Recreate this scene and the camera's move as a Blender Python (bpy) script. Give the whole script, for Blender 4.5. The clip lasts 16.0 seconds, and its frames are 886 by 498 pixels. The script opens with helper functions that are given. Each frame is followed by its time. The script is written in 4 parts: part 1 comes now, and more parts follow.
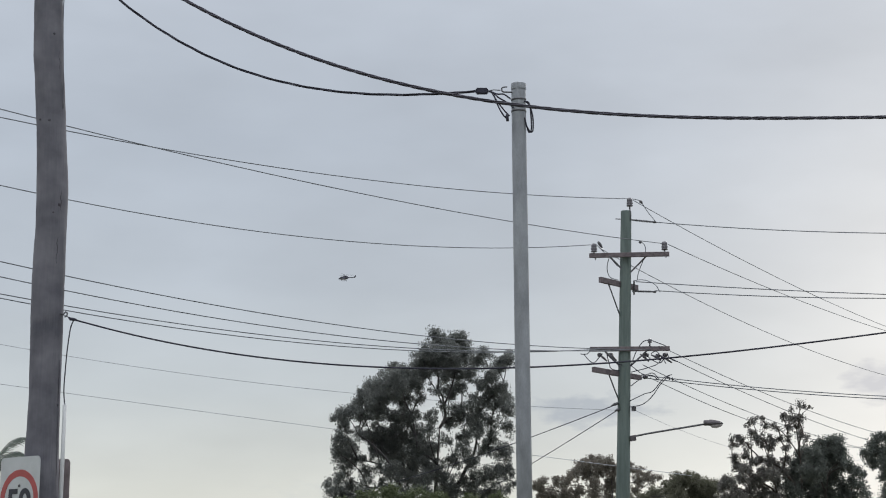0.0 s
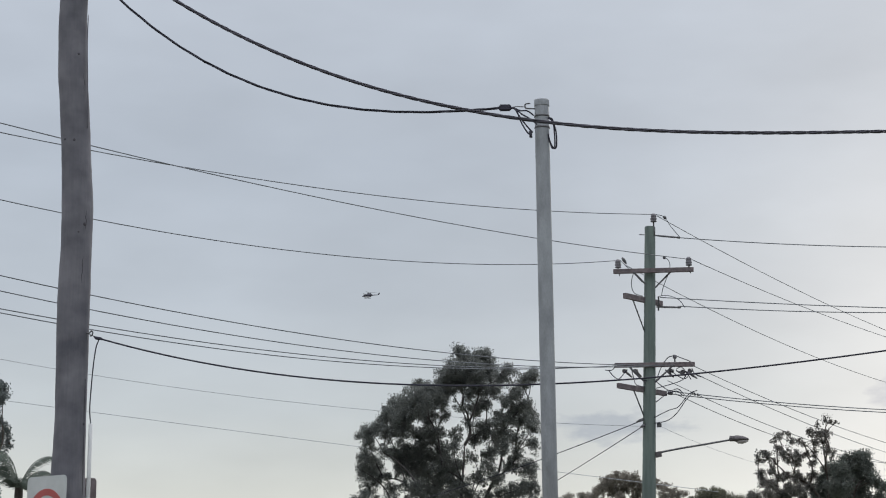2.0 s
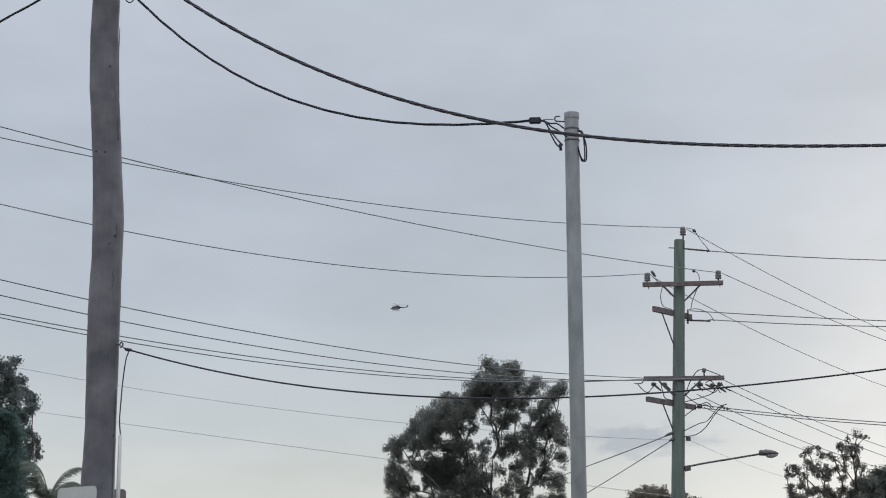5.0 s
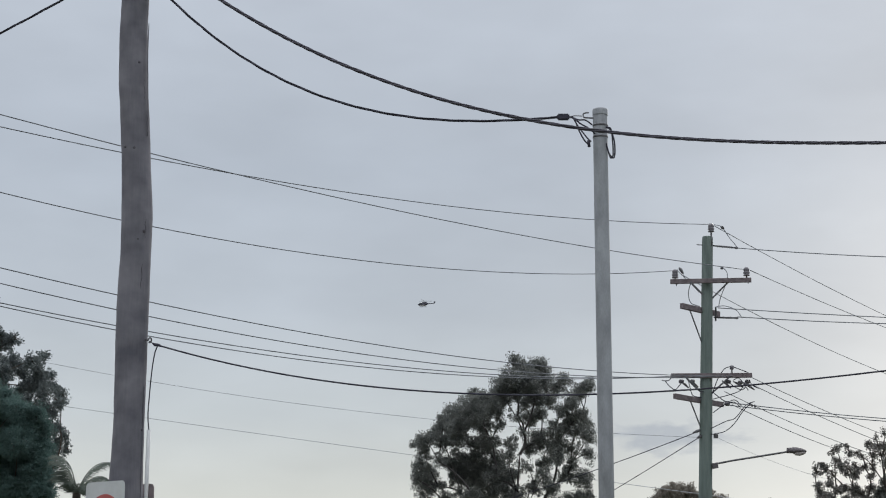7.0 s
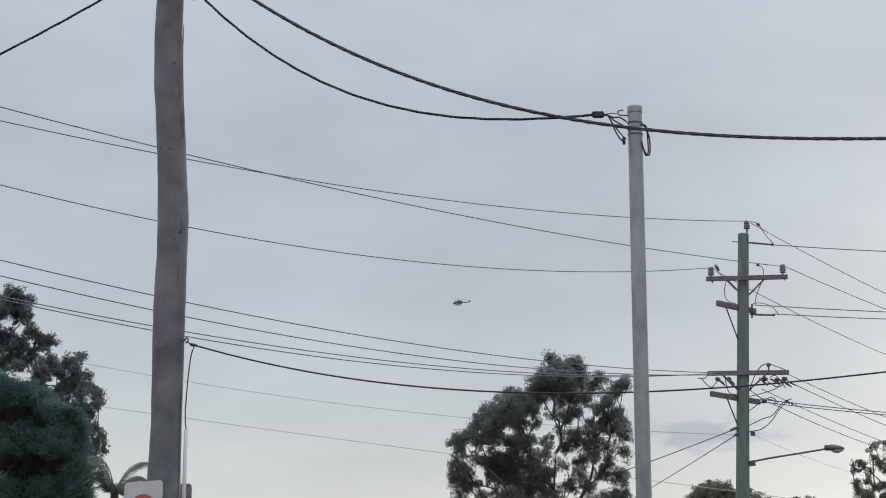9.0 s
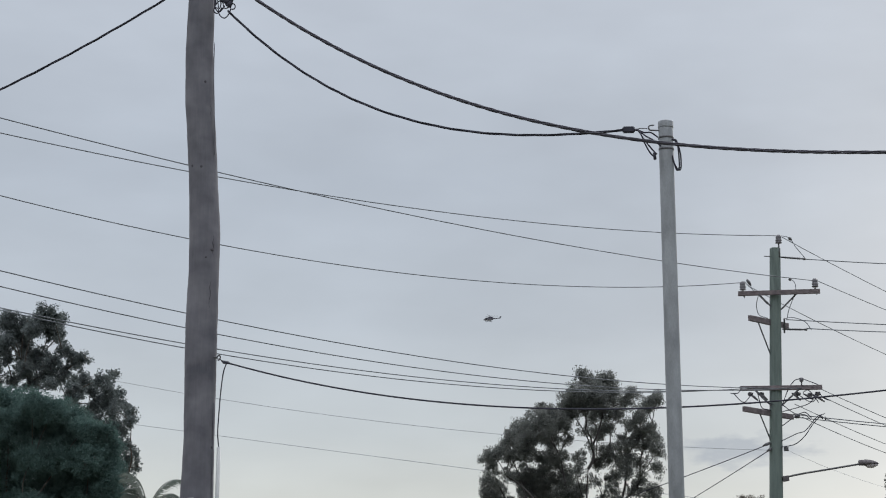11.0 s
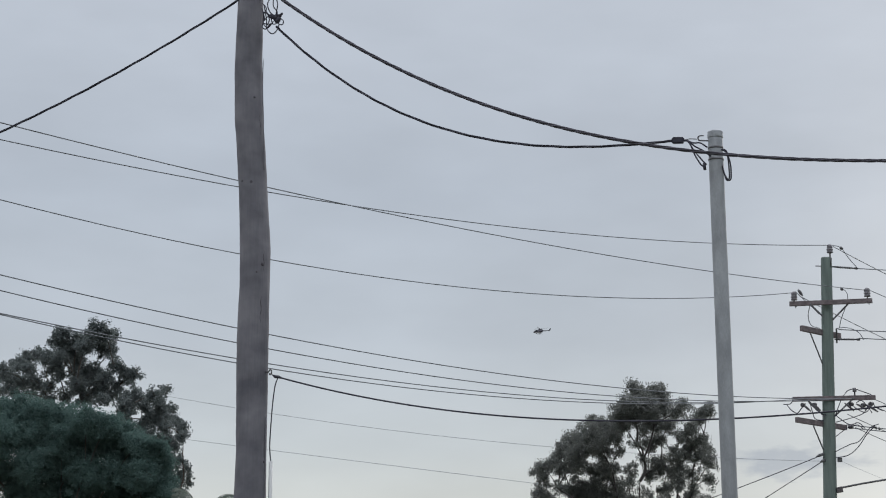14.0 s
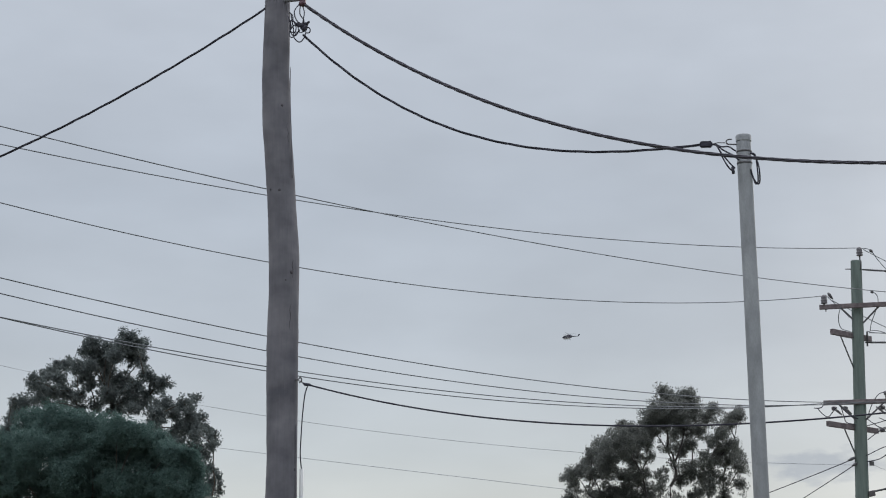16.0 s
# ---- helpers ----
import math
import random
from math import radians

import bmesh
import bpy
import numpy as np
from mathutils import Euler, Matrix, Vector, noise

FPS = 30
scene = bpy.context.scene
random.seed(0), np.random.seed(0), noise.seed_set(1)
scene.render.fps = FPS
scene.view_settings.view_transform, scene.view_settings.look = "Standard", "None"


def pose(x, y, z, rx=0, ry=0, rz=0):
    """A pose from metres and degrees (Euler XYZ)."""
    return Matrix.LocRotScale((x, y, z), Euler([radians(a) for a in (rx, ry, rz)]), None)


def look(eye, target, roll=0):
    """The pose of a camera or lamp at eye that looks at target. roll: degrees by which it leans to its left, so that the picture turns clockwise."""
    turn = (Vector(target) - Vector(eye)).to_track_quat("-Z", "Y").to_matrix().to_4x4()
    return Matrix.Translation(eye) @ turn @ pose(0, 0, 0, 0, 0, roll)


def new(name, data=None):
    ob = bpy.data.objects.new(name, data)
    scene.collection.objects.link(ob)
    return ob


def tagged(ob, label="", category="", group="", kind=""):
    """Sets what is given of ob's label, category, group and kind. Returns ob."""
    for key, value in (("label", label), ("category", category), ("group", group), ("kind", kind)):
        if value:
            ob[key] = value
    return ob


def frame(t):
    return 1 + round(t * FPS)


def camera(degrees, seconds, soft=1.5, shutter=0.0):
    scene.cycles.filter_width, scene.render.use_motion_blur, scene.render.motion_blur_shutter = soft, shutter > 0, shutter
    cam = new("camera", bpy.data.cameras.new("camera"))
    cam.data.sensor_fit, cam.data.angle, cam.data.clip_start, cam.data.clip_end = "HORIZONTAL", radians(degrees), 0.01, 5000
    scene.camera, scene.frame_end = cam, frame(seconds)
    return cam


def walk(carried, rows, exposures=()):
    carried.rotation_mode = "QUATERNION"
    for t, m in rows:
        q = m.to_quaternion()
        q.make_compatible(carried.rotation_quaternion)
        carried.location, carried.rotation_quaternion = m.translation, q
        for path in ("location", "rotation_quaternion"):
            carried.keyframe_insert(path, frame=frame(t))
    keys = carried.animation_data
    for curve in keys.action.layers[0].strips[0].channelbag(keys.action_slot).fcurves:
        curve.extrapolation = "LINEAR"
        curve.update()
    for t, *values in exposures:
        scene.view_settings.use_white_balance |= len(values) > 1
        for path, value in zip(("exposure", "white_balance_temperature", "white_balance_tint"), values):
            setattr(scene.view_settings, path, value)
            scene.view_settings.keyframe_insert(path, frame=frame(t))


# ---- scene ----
cam = camera(28.37, 16.0, soft=1.08)
EYE = 1.6
# seconds, sideways drift in metres, and the camera's turn in degrees (Euler XYZ)
ROWS = [
    (0.0, -0.0000, 101.012, 0.000, 0.000),
    (0.5, -0.0020, 101.137, -0.012, 0.211),
    (1.0, -0.0039, 101.249, 0.037, 0.438),
    (1.5, -0.0059, 101.388, 0.131, 0.662),
    (2.0, -0.0078, 101.568, 0.210, 0.826),
    (2.5, -0.0098, 101.741, 0.157, 0.906),
    (3.0, -0.0117, 101.883, 0.143, 0.985),
    (3.5, -0.0137, 101.979, 0.065, 1.137),
    (4.0, -0.0156, 101.987, 0.010, 1.354),
    (6.5, -0.0254, 101.909, -0.404, 2.257),
    (7.0, -0.0273, 101.854, -0.468, 2.545),
    (7.5, -0.0293, 101.779, -0.508, 2.896),
    (8.0, -0.0312, 101.728, -0.520, 3.227),
    (8.5, -0.0332, 101.740, -0.448, 3.513),
    (9.0, -0.0351, 101.804, -0.350, 3.728),
    (11.5, -0.0449, 102.440, -0.239, 5.051),
    (12.0, -0.0469, 102.513, -0.226, 5.318),
    (12.5, -0.0488, 102.565, -0.244, 5.570),
    (13.0, -0.0508, 102.628, -0.264, 5.843),
    (13.5, -0.0527, 102.687, -0.206, 6.129),
    (14.0, -0.0547, 102.749, -0.069, 6.443),
    (14.5, -0.0566, 102.820, 0.048, 6.731),
    (15.0, -0.0586, 102.861, 0.168, 6.989),
    (15.5, -0.0605, 102.910, 0.215, 7.224),
    (16.0, -0.0625, 102.962, 0.235, 7.449),
]
walk(cam, [(t, pose(x, 0, EYE, rx, ry, rz)) for t, x, rx, ry, rz in ROWS])

# ---------------------------------------------------------------- light
SUN_AZ, SUN_EL = 22.0, 22.0          # behind thin cloud, ahead and to the east of the view


def make_world():
    world = bpy.data.worlds.new("overcast_sky")
    scene.world = world
    world.use_nodes = True
    nt = world.node_tree
    nt.nodes.clear()
    N, Lk = nt.nodes.new, nt.links.new

    def math_node(op, a, b=None, c=None):
        n = N("ShaderNodeMath")
        n.operation = op
        for i, v in enumerate((a, b, c)):
            if v is None:
                continue
            if isinstance(v, (int, float)):
                n.inputs[i].default_value = v
            else:
                Lk(v, n.inputs[i])
        return n.outputs[0]

    def mix(fac, a, b, blend="MIX"):
        n = N("ShaderNodeMix")
        n.data_type, n.blend_type = "RGBA", blend
        for sock, v in ((n.inputs[0], fac), (n.inputs[6], a), (n.inputs[7], b)):
            if isinstance(v, (int, float)):
                sock.default_value = v
            elif isinstance(v, tuple):
                sock.default_value = (*v, 1)
            else:
                Lk(v, sock)
        return n.outputs[2]

    coord = N("ShaderNodeTexCoord").outputs["Generated"]
    sep = N("ShaderNodeSeparateXYZ")
    Lk(coord, sep.inputs[0])
    dx, dy, dz = sep.outputs
    # cloud deck: paler and warmer towards the horizon
    ramp = N("ShaderNodeValToRGB")
    Lk(dz, ramp.inputs[0])
    cr = ramp.color_ramp
    cr.elements[0].position, cr.elements[0].color = 0.0, (0.77, 0.765, 0.69, 1)
    cr.elements[1].position, cr.elements[1].color = 1.0, (2.05, 2.11, 2.22, 1)
    for p, c in ((0.055, (0.695, 0.715, 0.678)), (0.11, (0.548, 0.595, 0.626)), (0.17, (0.480, 0.530, 0.592)),
                 (0.25, (0.462, 0.515, 0.590)), (0.36, (0.515, 0.565, 0.642)), (0.65, (1.50, 1.55, 1.64))):
        e = cr.elements.new(p)
        e.color = (*c, 1)
    # glow of the hidden sun through the cloud
    az, el = radians(SUN_AZ - 1), radians(4)
    sunward = N("ShaderNodeVectorMath")
    sunward.operation = "DOT_PRODUCT"
    Lk(coord, sunward.inputs[0])
    sunward.inputs[1].default_value = (math.sin(az) * math.cos(el), math.cos(az) * math.cos(el), math.sin(el))
    glow = math_node("POWER", math_node("MAXIMUM", sunward.outputs["Value"], 0.0), 54.0)
    col = mix(math_node("MULTIPLY", glow, 0.98), ramp.outputs[0], (1.03, 1.005, 0.97))
    # soft billows, wider than high
    mp = N("ShaderNodeMapping")
    mp.inputs["Scale"].default_value = (1.0, 1.0, 2.6)
    Lk(coord, mp.inputs[0])
    for scale, detail, amount in ((5.5, 3.0, 0.16), (17.0, 4.0, 0.06)):
        nz = N("ShaderNodeTexNoise")
        nz.inputs["Scale"].default_value, nz.inputs["Detail"].default_value = scale, detail
        Lk(mp.outputs[0], nz.inputs["Vector"])
        f = math_node("MULTIPLY_ADD", nz.outputs[0], amount * 2, 1.0 - amount)
        col = mix(1.0, col, f, "MULTIPLY")
    # ragged low scud clouds near the horizon
    rag = N("ShaderNodeTexNoise")
    rag.inputs["Scale"].default_value, rag.inputs["Detail"].default_value = 60.0, 5.0
    Lk(mp.outputs[0], rag.inputs["Vector"])
    for x0, z0, a, b, tint, amount in ((0.088, 0.1003, 0.044, 0.0100, (0.40, 0.445, 0.51), 0.80),
                                       (0.2425, 0.1135, 0.022, 0.0135, (0.60, 0.61, 0.65), 0.95),
                                       (-0.03, 0.055, 0.070, 0.008, (0.56, 0.60, 0.62), 0.40)):
        u = math_node("DIVIDE", math_node("SUBTRACT", dx, x0), a)
        v = math_node("DIVIDE", math_node("SUBTRACT", dz, z0), b)
        d = math_node("ADD", math_node("MULTIPLY", u, u), math_node("MULTIPLY", v, v))
        d = math_node("ADD", d, math_node("MULTIPLY_ADD", rag.outputs[0], 3.2, -1.6))
        mask = math_node("SUBTRACT", 1.0, d)
        mask = math_node("MULTIPLY", math_node("MINIMUM", math_node("MAXIMUM", mask, 0.0), 1.0), amount)
        mask = math_node("MULTIPLY", mask, math_node("GREATER_THAN", dy, 0.0))
        col = mix(mask, col, tint)
    sky = N("ShaderNodeTexSky")
    sky.sky_type, sky.sun_disc = "NISHITA", False
    sky.sun_elevation, sky.sun_rotation = radians(SUN_EL), radians(SUN_AZ)
    sky_bg, deck_bg = N("ShaderNodeBackground"), N("ShaderNodeBackground")
    Lk(sky.outputs[0], sky_bg.inputs[0])
    sky_bg.inputs[1].default_value = 0.08
    Lk(col, deck_bg.inputs[0])
    deck_bg.inputs[1].default_value = 1.0
    both = N("ShaderNodeMixShader")
    both.inputs[0].default_value = 0.96   # share of the sky that cloud covers
    Lk(sky_bg.outputs[0], both.inputs[1])
    Lk(deck_bg.outputs[0], both.inputs[2])
    Lk(both.outputs[0], N("ShaderNodeOutputWorld").inputs[0])


make_world()
sun = new("sun", bpy.data.lights.new("sun", "SUN"))
sun.data.energy, sun.data.angle, sun.data.color = 0.7, radians(20), (1.0, 0.95, 0.88)
_az, _el = radians(SUN_AZ), radians(SUN_EL)
sun.matrix_world = look((60 * math.sin(_az), 60 * math.cos(_az), 60 * math.tan(_el)), (0, 0, 0))
scene.view_settings.exposure = 0.0


# ---------------------------------------------------------------- materials
def material(name, base, rough=0.6, metal=0.0, vary=0.25, scale=6.0, fine=60.0, bump=0.15, stretch=(1, 1, 1), second=None, spec=0.5, grain=None):
    """Noise at two scales over a base colour, with fine relief. second: a stain colour that the coarse noise
    brings in; grain: a stretch of its own for the fine noise."""
    m = bpy.data.materials.new(name)
    m.use_nodes = True
    nt = m.node_tree
    N, Lk = nt.nodes.new, nt.links.new
    b = nt.nodes["Principled BSDF"]
    co = N("ShaderNodeTexCoord")
    mp = N("ShaderNodeMapping")
    mp.inputs["Scale"].default_value = stretch
    Lk(co.outputs["Object"], mp.inputs[0])
    big, small = N("ShaderNodeTexNoise"), N("ShaderNodeTexNoise")
    big.inputs["Scale"].default_value, big.inputs["Detail"].default_value = scale, 5
    small.inputs["Scale"].default_value, small.inputs["Detail"].default_value = fine, 3
    Lk(mp.outputs[0], big.inputs["Vector"])
    fp = N("ShaderNodeMapping")
    fp.inputs["Scale"].default_value = grain or stretch
    Lk(co.outputs["Object"], fp.inputs[0])
    Lk(fp.outputs[0], small.inputs["Vector"])
    r = N("ShaderNodeValToRGB")
    r.color_ramp.elements[0].position, r.color_ramp.elements[1].position = 0.32, 0.68
    dark = second or tuple(c * (1 - vary) for c in base)
    r.color_ramp.elements[0].color = (*dark, 1)
    r.color_ramp.elements[1].color = (*(min(1, c * (1 + vary * 0.6)) for c in base), 1)
    Lk(big.outputs[0], r.inputs[0])
    mx = N("ShaderNodeMix")
    mx.data_type, mx.blend_type = "RGBA", "MULTIPLY"
    mx.inputs[0].default_value = 1.0
    gr = N("ShaderNodeMapRange")
    gr.inputs["To Min"].default_value, gr.inputs["To Max"].default_value = 1 - vary * 0.7, 1 + vary * 0.7
    Lk(small.outputs[0], gr.inputs[0])
    Lk(r.outputs[0], mx.inputs[6])
    Lk(gr.outputs[0], mx.inputs[7])
    Lk(mx.outputs[2], b.inputs["Base Color"])
    rr = N("ShaderNodeMapRange")
    rr.inputs["To Min"].default_value, rr.inputs["To Max"].default_value = max(0.02, rough - 0.12), min(1, rough + 0.12)
    Lk(big.outputs[0], rr.inputs[0])
    Lk(rr.outputs[0], b.inputs["Roughness"])
    b.inputs["Metallic"].default_value = metal
    b.inputs["Specular IOR Level"].default_value = spec
    if bump:
        bp = N("ShaderNodeBump")
        bp.inputs["Strength"].default_value, bp.inputs["Distance"].default_value = bump, 0.02
        Lk(small.outputs[0], bp.inputs["Height"])
        Lk(bp.outputs[0], b.inputs["Normal"])
    return m


def leaf_material(name, base, other, through_light=0.25):
    """Leaves: colour by the leaf, a little light let through."""
    m = bpy.data.materials.new(name)
    m.use_nodes = True
    nt = m.node_tree
    N, Lk = nt.nodes.new, nt.links.new
    b = nt.nodes["Principled BSDF"]
    geo = N("ShaderNodeNewGeometry")
    co = N("ShaderNodeTexCoord")
    nz = N("ShaderNodeTexNoise")
    nz.inputs["Scale"].default_value = 0.9
    Lk(co.outputs["Object"], nz.inputs["Vector"])
    add = N("ShaderNodeMath")
    add.operation = "ADD"
    Lk(geo.outputs["Random Per Island"], add.inputs[0])
    Lk(nz.outputs[0], add.inputs[1])
    r = N("ShaderNodeValToRGB")
    r.color_ramp.elements[0].position, r.color_ramp.elements[1].position = 0.25, 1.0
    r.color_ramp.elements[0].color, r.color_ramp.elements[1].color = (*base, 1), (*other, 1)
    half = N("ShaderNodeMath")
    half.operation = "MULTIPLY"
    half.inputs[1].default_value = 0.62
    Lk(add.outputs[0], half.inputs[0])
    Lk(half.outputs[0], r.inputs[0])
    Lk(r.outputs[0], b.inputs["Base Color"])
    b.inputs["Roughness"].default_value = 0.68
    b.inputs["Specular IOR Level"].default_value = 0.28
    tr = N("ShaderNodeBsdfTranslucent")
    Lk(r.outputs[0], tr.inputs[0])
    mixer = N("ShaderNodeMixShader")
    mixer.inputs[0].default_value = through_light
    Lk(b.outputs[0], mixer.inputs[1])
    Lk(tr.outputs[0], mixer.inputs[2])
    Lk(mixer.outputs[0], nt.nodes["Material Output"].inputs[0])
    return m


WOOD_GREY = material("weathered_hardwood", (0.146, 0.143, 0.164), 0.85, 0, 0.20, 2.6, 26, 0.35, (1.1, 1.1, 1.1), (0.074, 0.074, 0.092), grain=(1.6, 1.6, 0.10))
WOOD_DARK = material("darkened_checked_hardwood", (0.060, 0.056, 0.068), 0.9, 0, 0.3, 6, 60, 0.3)
WOOD_GREEN = material("green_treated_timber", (0.125, 0.158, 0.148), 0.85, 0, 0.3, 1.6, 24, 0.4, (6, 6, 0.6), (0.088, 0.116, 0.110))
ARM_WOOD = material("crossarm_hardwood", (0.145, 0.122, 0.130), 0.85, 0, 0.35, 5, 40, 0.3, (2, 2, 2), (0.085, 0.070, 0.078))
GALV = material("galvanised_steel", (0.268, 0.284, 0.306), 0.55, 0.3, 0.26, 3.4, 38, 0.08, (2.4, 2.4, 0.8), (0.205, 0.216, 0.236))
DARK_STEEL = material("dull_steel", (0.11, 0.11, 0.12), 0.6, 0.5, 0.3, 20, 90, 0.1)
PORCELAIN = material("grey_porcelain", (0.112, 0.107, 0.124), 0.35, 0, 0.2, 12, 60, 0.05)
PURPLE = material("brown_glazed_porcelain", (0.085, 0.035, 0.055), 0.3, 0, 0.2, 12, 60, 0.05)
BLACK_XLPE = material("black_polymer_sheath", (0.040, 0.040, 0.056), 0.75, 0, 0.3, 8, 70, 0.1, spec=0.2)
GREY_XLPE = material("greyed_polymer_sheath", (0.078, 0.075, 0.096), 0.75, 0, 0.3, 8, 70, 0.1, spec=0.25)
ALU = material("weathered_aluminium", (0.140, 0.152, 0.176), 0.6, 0.3, 0.2, 2, 30, 0.0)
# Wire colour lifted towards the sky's tone to imitate haze on thin far lines
PALE_WIRE = material("haze_pale_wire", (0.40, 0.42, 0.46), 0.6, 0.0, 0.2, 2, 30, 0.0)
PVC = material("grey_pvc_conduit", (0.46, 0.47, 0.48), 0.5, 0, 0.12, 4, 50, 0.05)
SIGN_WHITE = material("white_sheeting", (0.43, 0.45, 0.46), 0.4, 0, 0.10, 5, 60, 0.02)
SIGN_RED = material("red_sheeting", (0.34, 0.060, 0.058), 0.4, 0, 0.12, 6, 60, 0.02)
SIGN_BLACK = material("black_sheeting", (0.018, 0.018, 0.028), 0.45, 0, 0.2, 6, 60, 0.02)
SIGN_BACK = material("brown_painted_aluminium", (0.30, 0.255, 0.265), 0.6, 0.1, 0.25, 7, 50, 0.05)
LAMP_GREY = material("aged_grey_casting", (0.095, 0.085, 0.092), 0.55, 0.3, 0.25, 14, 70, 0.08)
LAMP_LENS = material("prismatic_acrylic", (0.38, 0.35, 0.37), 0.2, 0, 0.1, 14, 70, 0.1)
# Bark colour darkened so that limbs read as backlit against the sky
BARK_BACKLIT = material("backlit_gum_bark", (0.06, 0.054, 0.054), 0.85, 0, 0.4, 3, 30, 0.3, (3, 3, 0.8), (0.035, 0.031, 0.032))
BARK_DARK = material("rough_dark_bark", (0.075, 0.062, 0.052), 0.9, 0, 0.4, 3, 30, 0.5, (3, 3, 0.8))
GRASS = material("dry_verge", (0.125, 0.118, 0.095), 0.95, 0, 0.35, 0.15, 14, 0.4, (1, 1, 1), (0.085, 0.095, 0.055))
HELI_DARK = material("dark_blue_paint", (0.035, 0.035, 0.055), 0.4, 0.1, 0.15, 2, 12, 0.0)
HELI_WHITE = material("off_white_paint", (0.40, 0.40, 0.44), 0.4, 0.0, 0.12, 2, 12, 0.0)
HELI_GLASS = material("tinted_canopy", (0.02, 0.025, 0.03), 0.1, 0.0, 0.1, 2, 12, 0.0)
# Gum, dark and lacy leaf colours are raised and blued to imitate haze
LEAF_GUM = leaf_material("gum_leaves", (0.140, 0.152, 0.150), (0.186, 0.195, 0.180), 0.56)
LEAF_DARK = leaf_material("dark_broad_leaves", (0.088, 0.146, 0.136), (0.100, 0.160, 0.148), 0.48)
LEAF_LACY = leaf_material("olive_leaves", (0.108, 0.128, 0.132), (0.155, 0.178, 0.176), 0.44)
LEAF_RIGHT = leaf_material("leathery_leaves", (0.15, 0.16, 0.152), (0.225, 0.205, 0.19), 0.48)
LEAF_ASH = leaf_material("ash_green_leaves", (0.128, 0.144, 0.132), (0.155, 0.168, 0.150), 0.48)
# Brown leaf colour with the haze of distance painted in as extra lightness
LEAF_FAR = leaf_material("hazed_far_leaves", (0.175, 0.165, 0.142), (0.25, 0.225, 0.192), 0.45)
LEAF_SHRUB = leaf_material("shrub_leaves", (0.085, 0.108, 0.055), (0.125, 0.145, 0.080), 0.35)
LEAF_OLIVE = leaf_material("dull_olive_leaves", (0.120, 0.124, 0.090), (0.165, 0.162, 0.118), 0.45)
LEAF_PALM = leaf_material("palm_leaflets", (0.070, 0.094, 0.080), (0.120, 0.138, 0.118), 0.35)


# ---------------------------------------------------------------- mesh helpers
def obj(name, verts, faces, mat, parent=None, label="", smooth=False):
    me = bpy.data.meshes.new(name)
    me.from_pydata([tuple(v) for v in verts], [], faces)
    me.materials.append(mat)
    if smooth:
        me.polygons.foreach_set("use_smooth", [True] * len(me.polygons))
    me.update()
    ob = new(name, me)
    ob.parent = parent
    if label:
        ob["label"] = label
    return ob


def part(name, bm, mat, parent=None, label="", smooth=False):
    me = bpy.data.meshes.new(name)
    bm.normal_update()
    bm.to_mesh(me)
    bm.free()
    me.materials.append(mat)
    if smooth:
        me.polygons.foreach_set("use_smooth", [True] * len(me.polygons))
    ob = new(name, me)
    ob.parent = parent
    if label:
        ob["label"] = label
    return ob


def thing(name, place, label, category, group="", kind=""):
    e = new(name)
    e.location = place
    e.empty_display_size = 0.2
    return tagged(e, label, category, group, kind)


def tube_data(points, radii, sides=8):
    """Vertices and faces of a tube along points, closed at both ends."""
    pts = [Vector(p) for p in points]
    if isinstance(radii, (int, float)):
        radii = [radii] * len(pts)
    verts, faces = [], []
    side = None
    for i, p in enumerate(pts):
        way = (pts[min(i + 1, len(pts) - 1)] - pts[max(i - 1, 0)]).normalized()
        if side is None:
            side = way.cross(Vector((0.3, 1, 0.2)) if abs(way.y) < 0.9 else Vector((1, 0, 0.2))).normalized()
        side = (side - way * side.dot(way)).normalized()
        up = way.cross(side)
        for k in range(sides):
            a = 2 * math.pi * k / sides
            verts.append(p + (side * math.cos(a) + up * math.sin(a)) * radii[i])
    for i in range(len(pts) - 1):
        for k in range(sides):
            j = (k + 1) % sides
            faces.append((i * sides + k, i * sides + j, (i + 1) * sides + j, (i + 1) * sides + k))
    faces.append(tuple(range(sides - 1, -1, -1)))
    n = (len(pts) - 1) * sides
    faces.append(tuple(range(n, n + sides)))
    return verts, faces


def tube(name, points, radii, mat, parent=None, label="", sides=8):
    v, f = tube_data(points, radii, sides)
    return obj(name, v, f, mat, parent, label, True)


def merged(lists):
    verts, faces = [], []
    for v, f in lists:
        n = len(verts)
        verts += list(v)
        faces += [tuple(i + n for i in q) for q in f]
    return verts, faces


def lathe(name, profile, mat, parent=None, label="", at=(0, 0, 0), axis=(0, 0, 1), sides=16):
    """A turned shape: profile rows of (radius, height) along the axis."""
    turn = Vector(axis).to_track_quat("Z", "Y").to_matrix()
    verts, faces = [], []
    for r, h in profile:
        for k in range(sides):
            a = 2 * math.pi * k / sides
            verts.append(Vector(at) + turn @ Vector((r * math.cos(a), r * math.sin(a), h)))
    for i in range(len(profile) - 1):
        for k in range(sides):
            j = (k + 1) % sides
            faces.append((i * sides + k, i * sides + j, (i + 1) * sides + j, (i + 1) * sides + k))
    faces.append(tuple(range(sides - 1, -1, -1)))
    n = (len(profile) - 1) * sides
    faces.append(tuple(range(n, n + sides)))
    return obj(name, verts, faces, mat, parent, label, True)


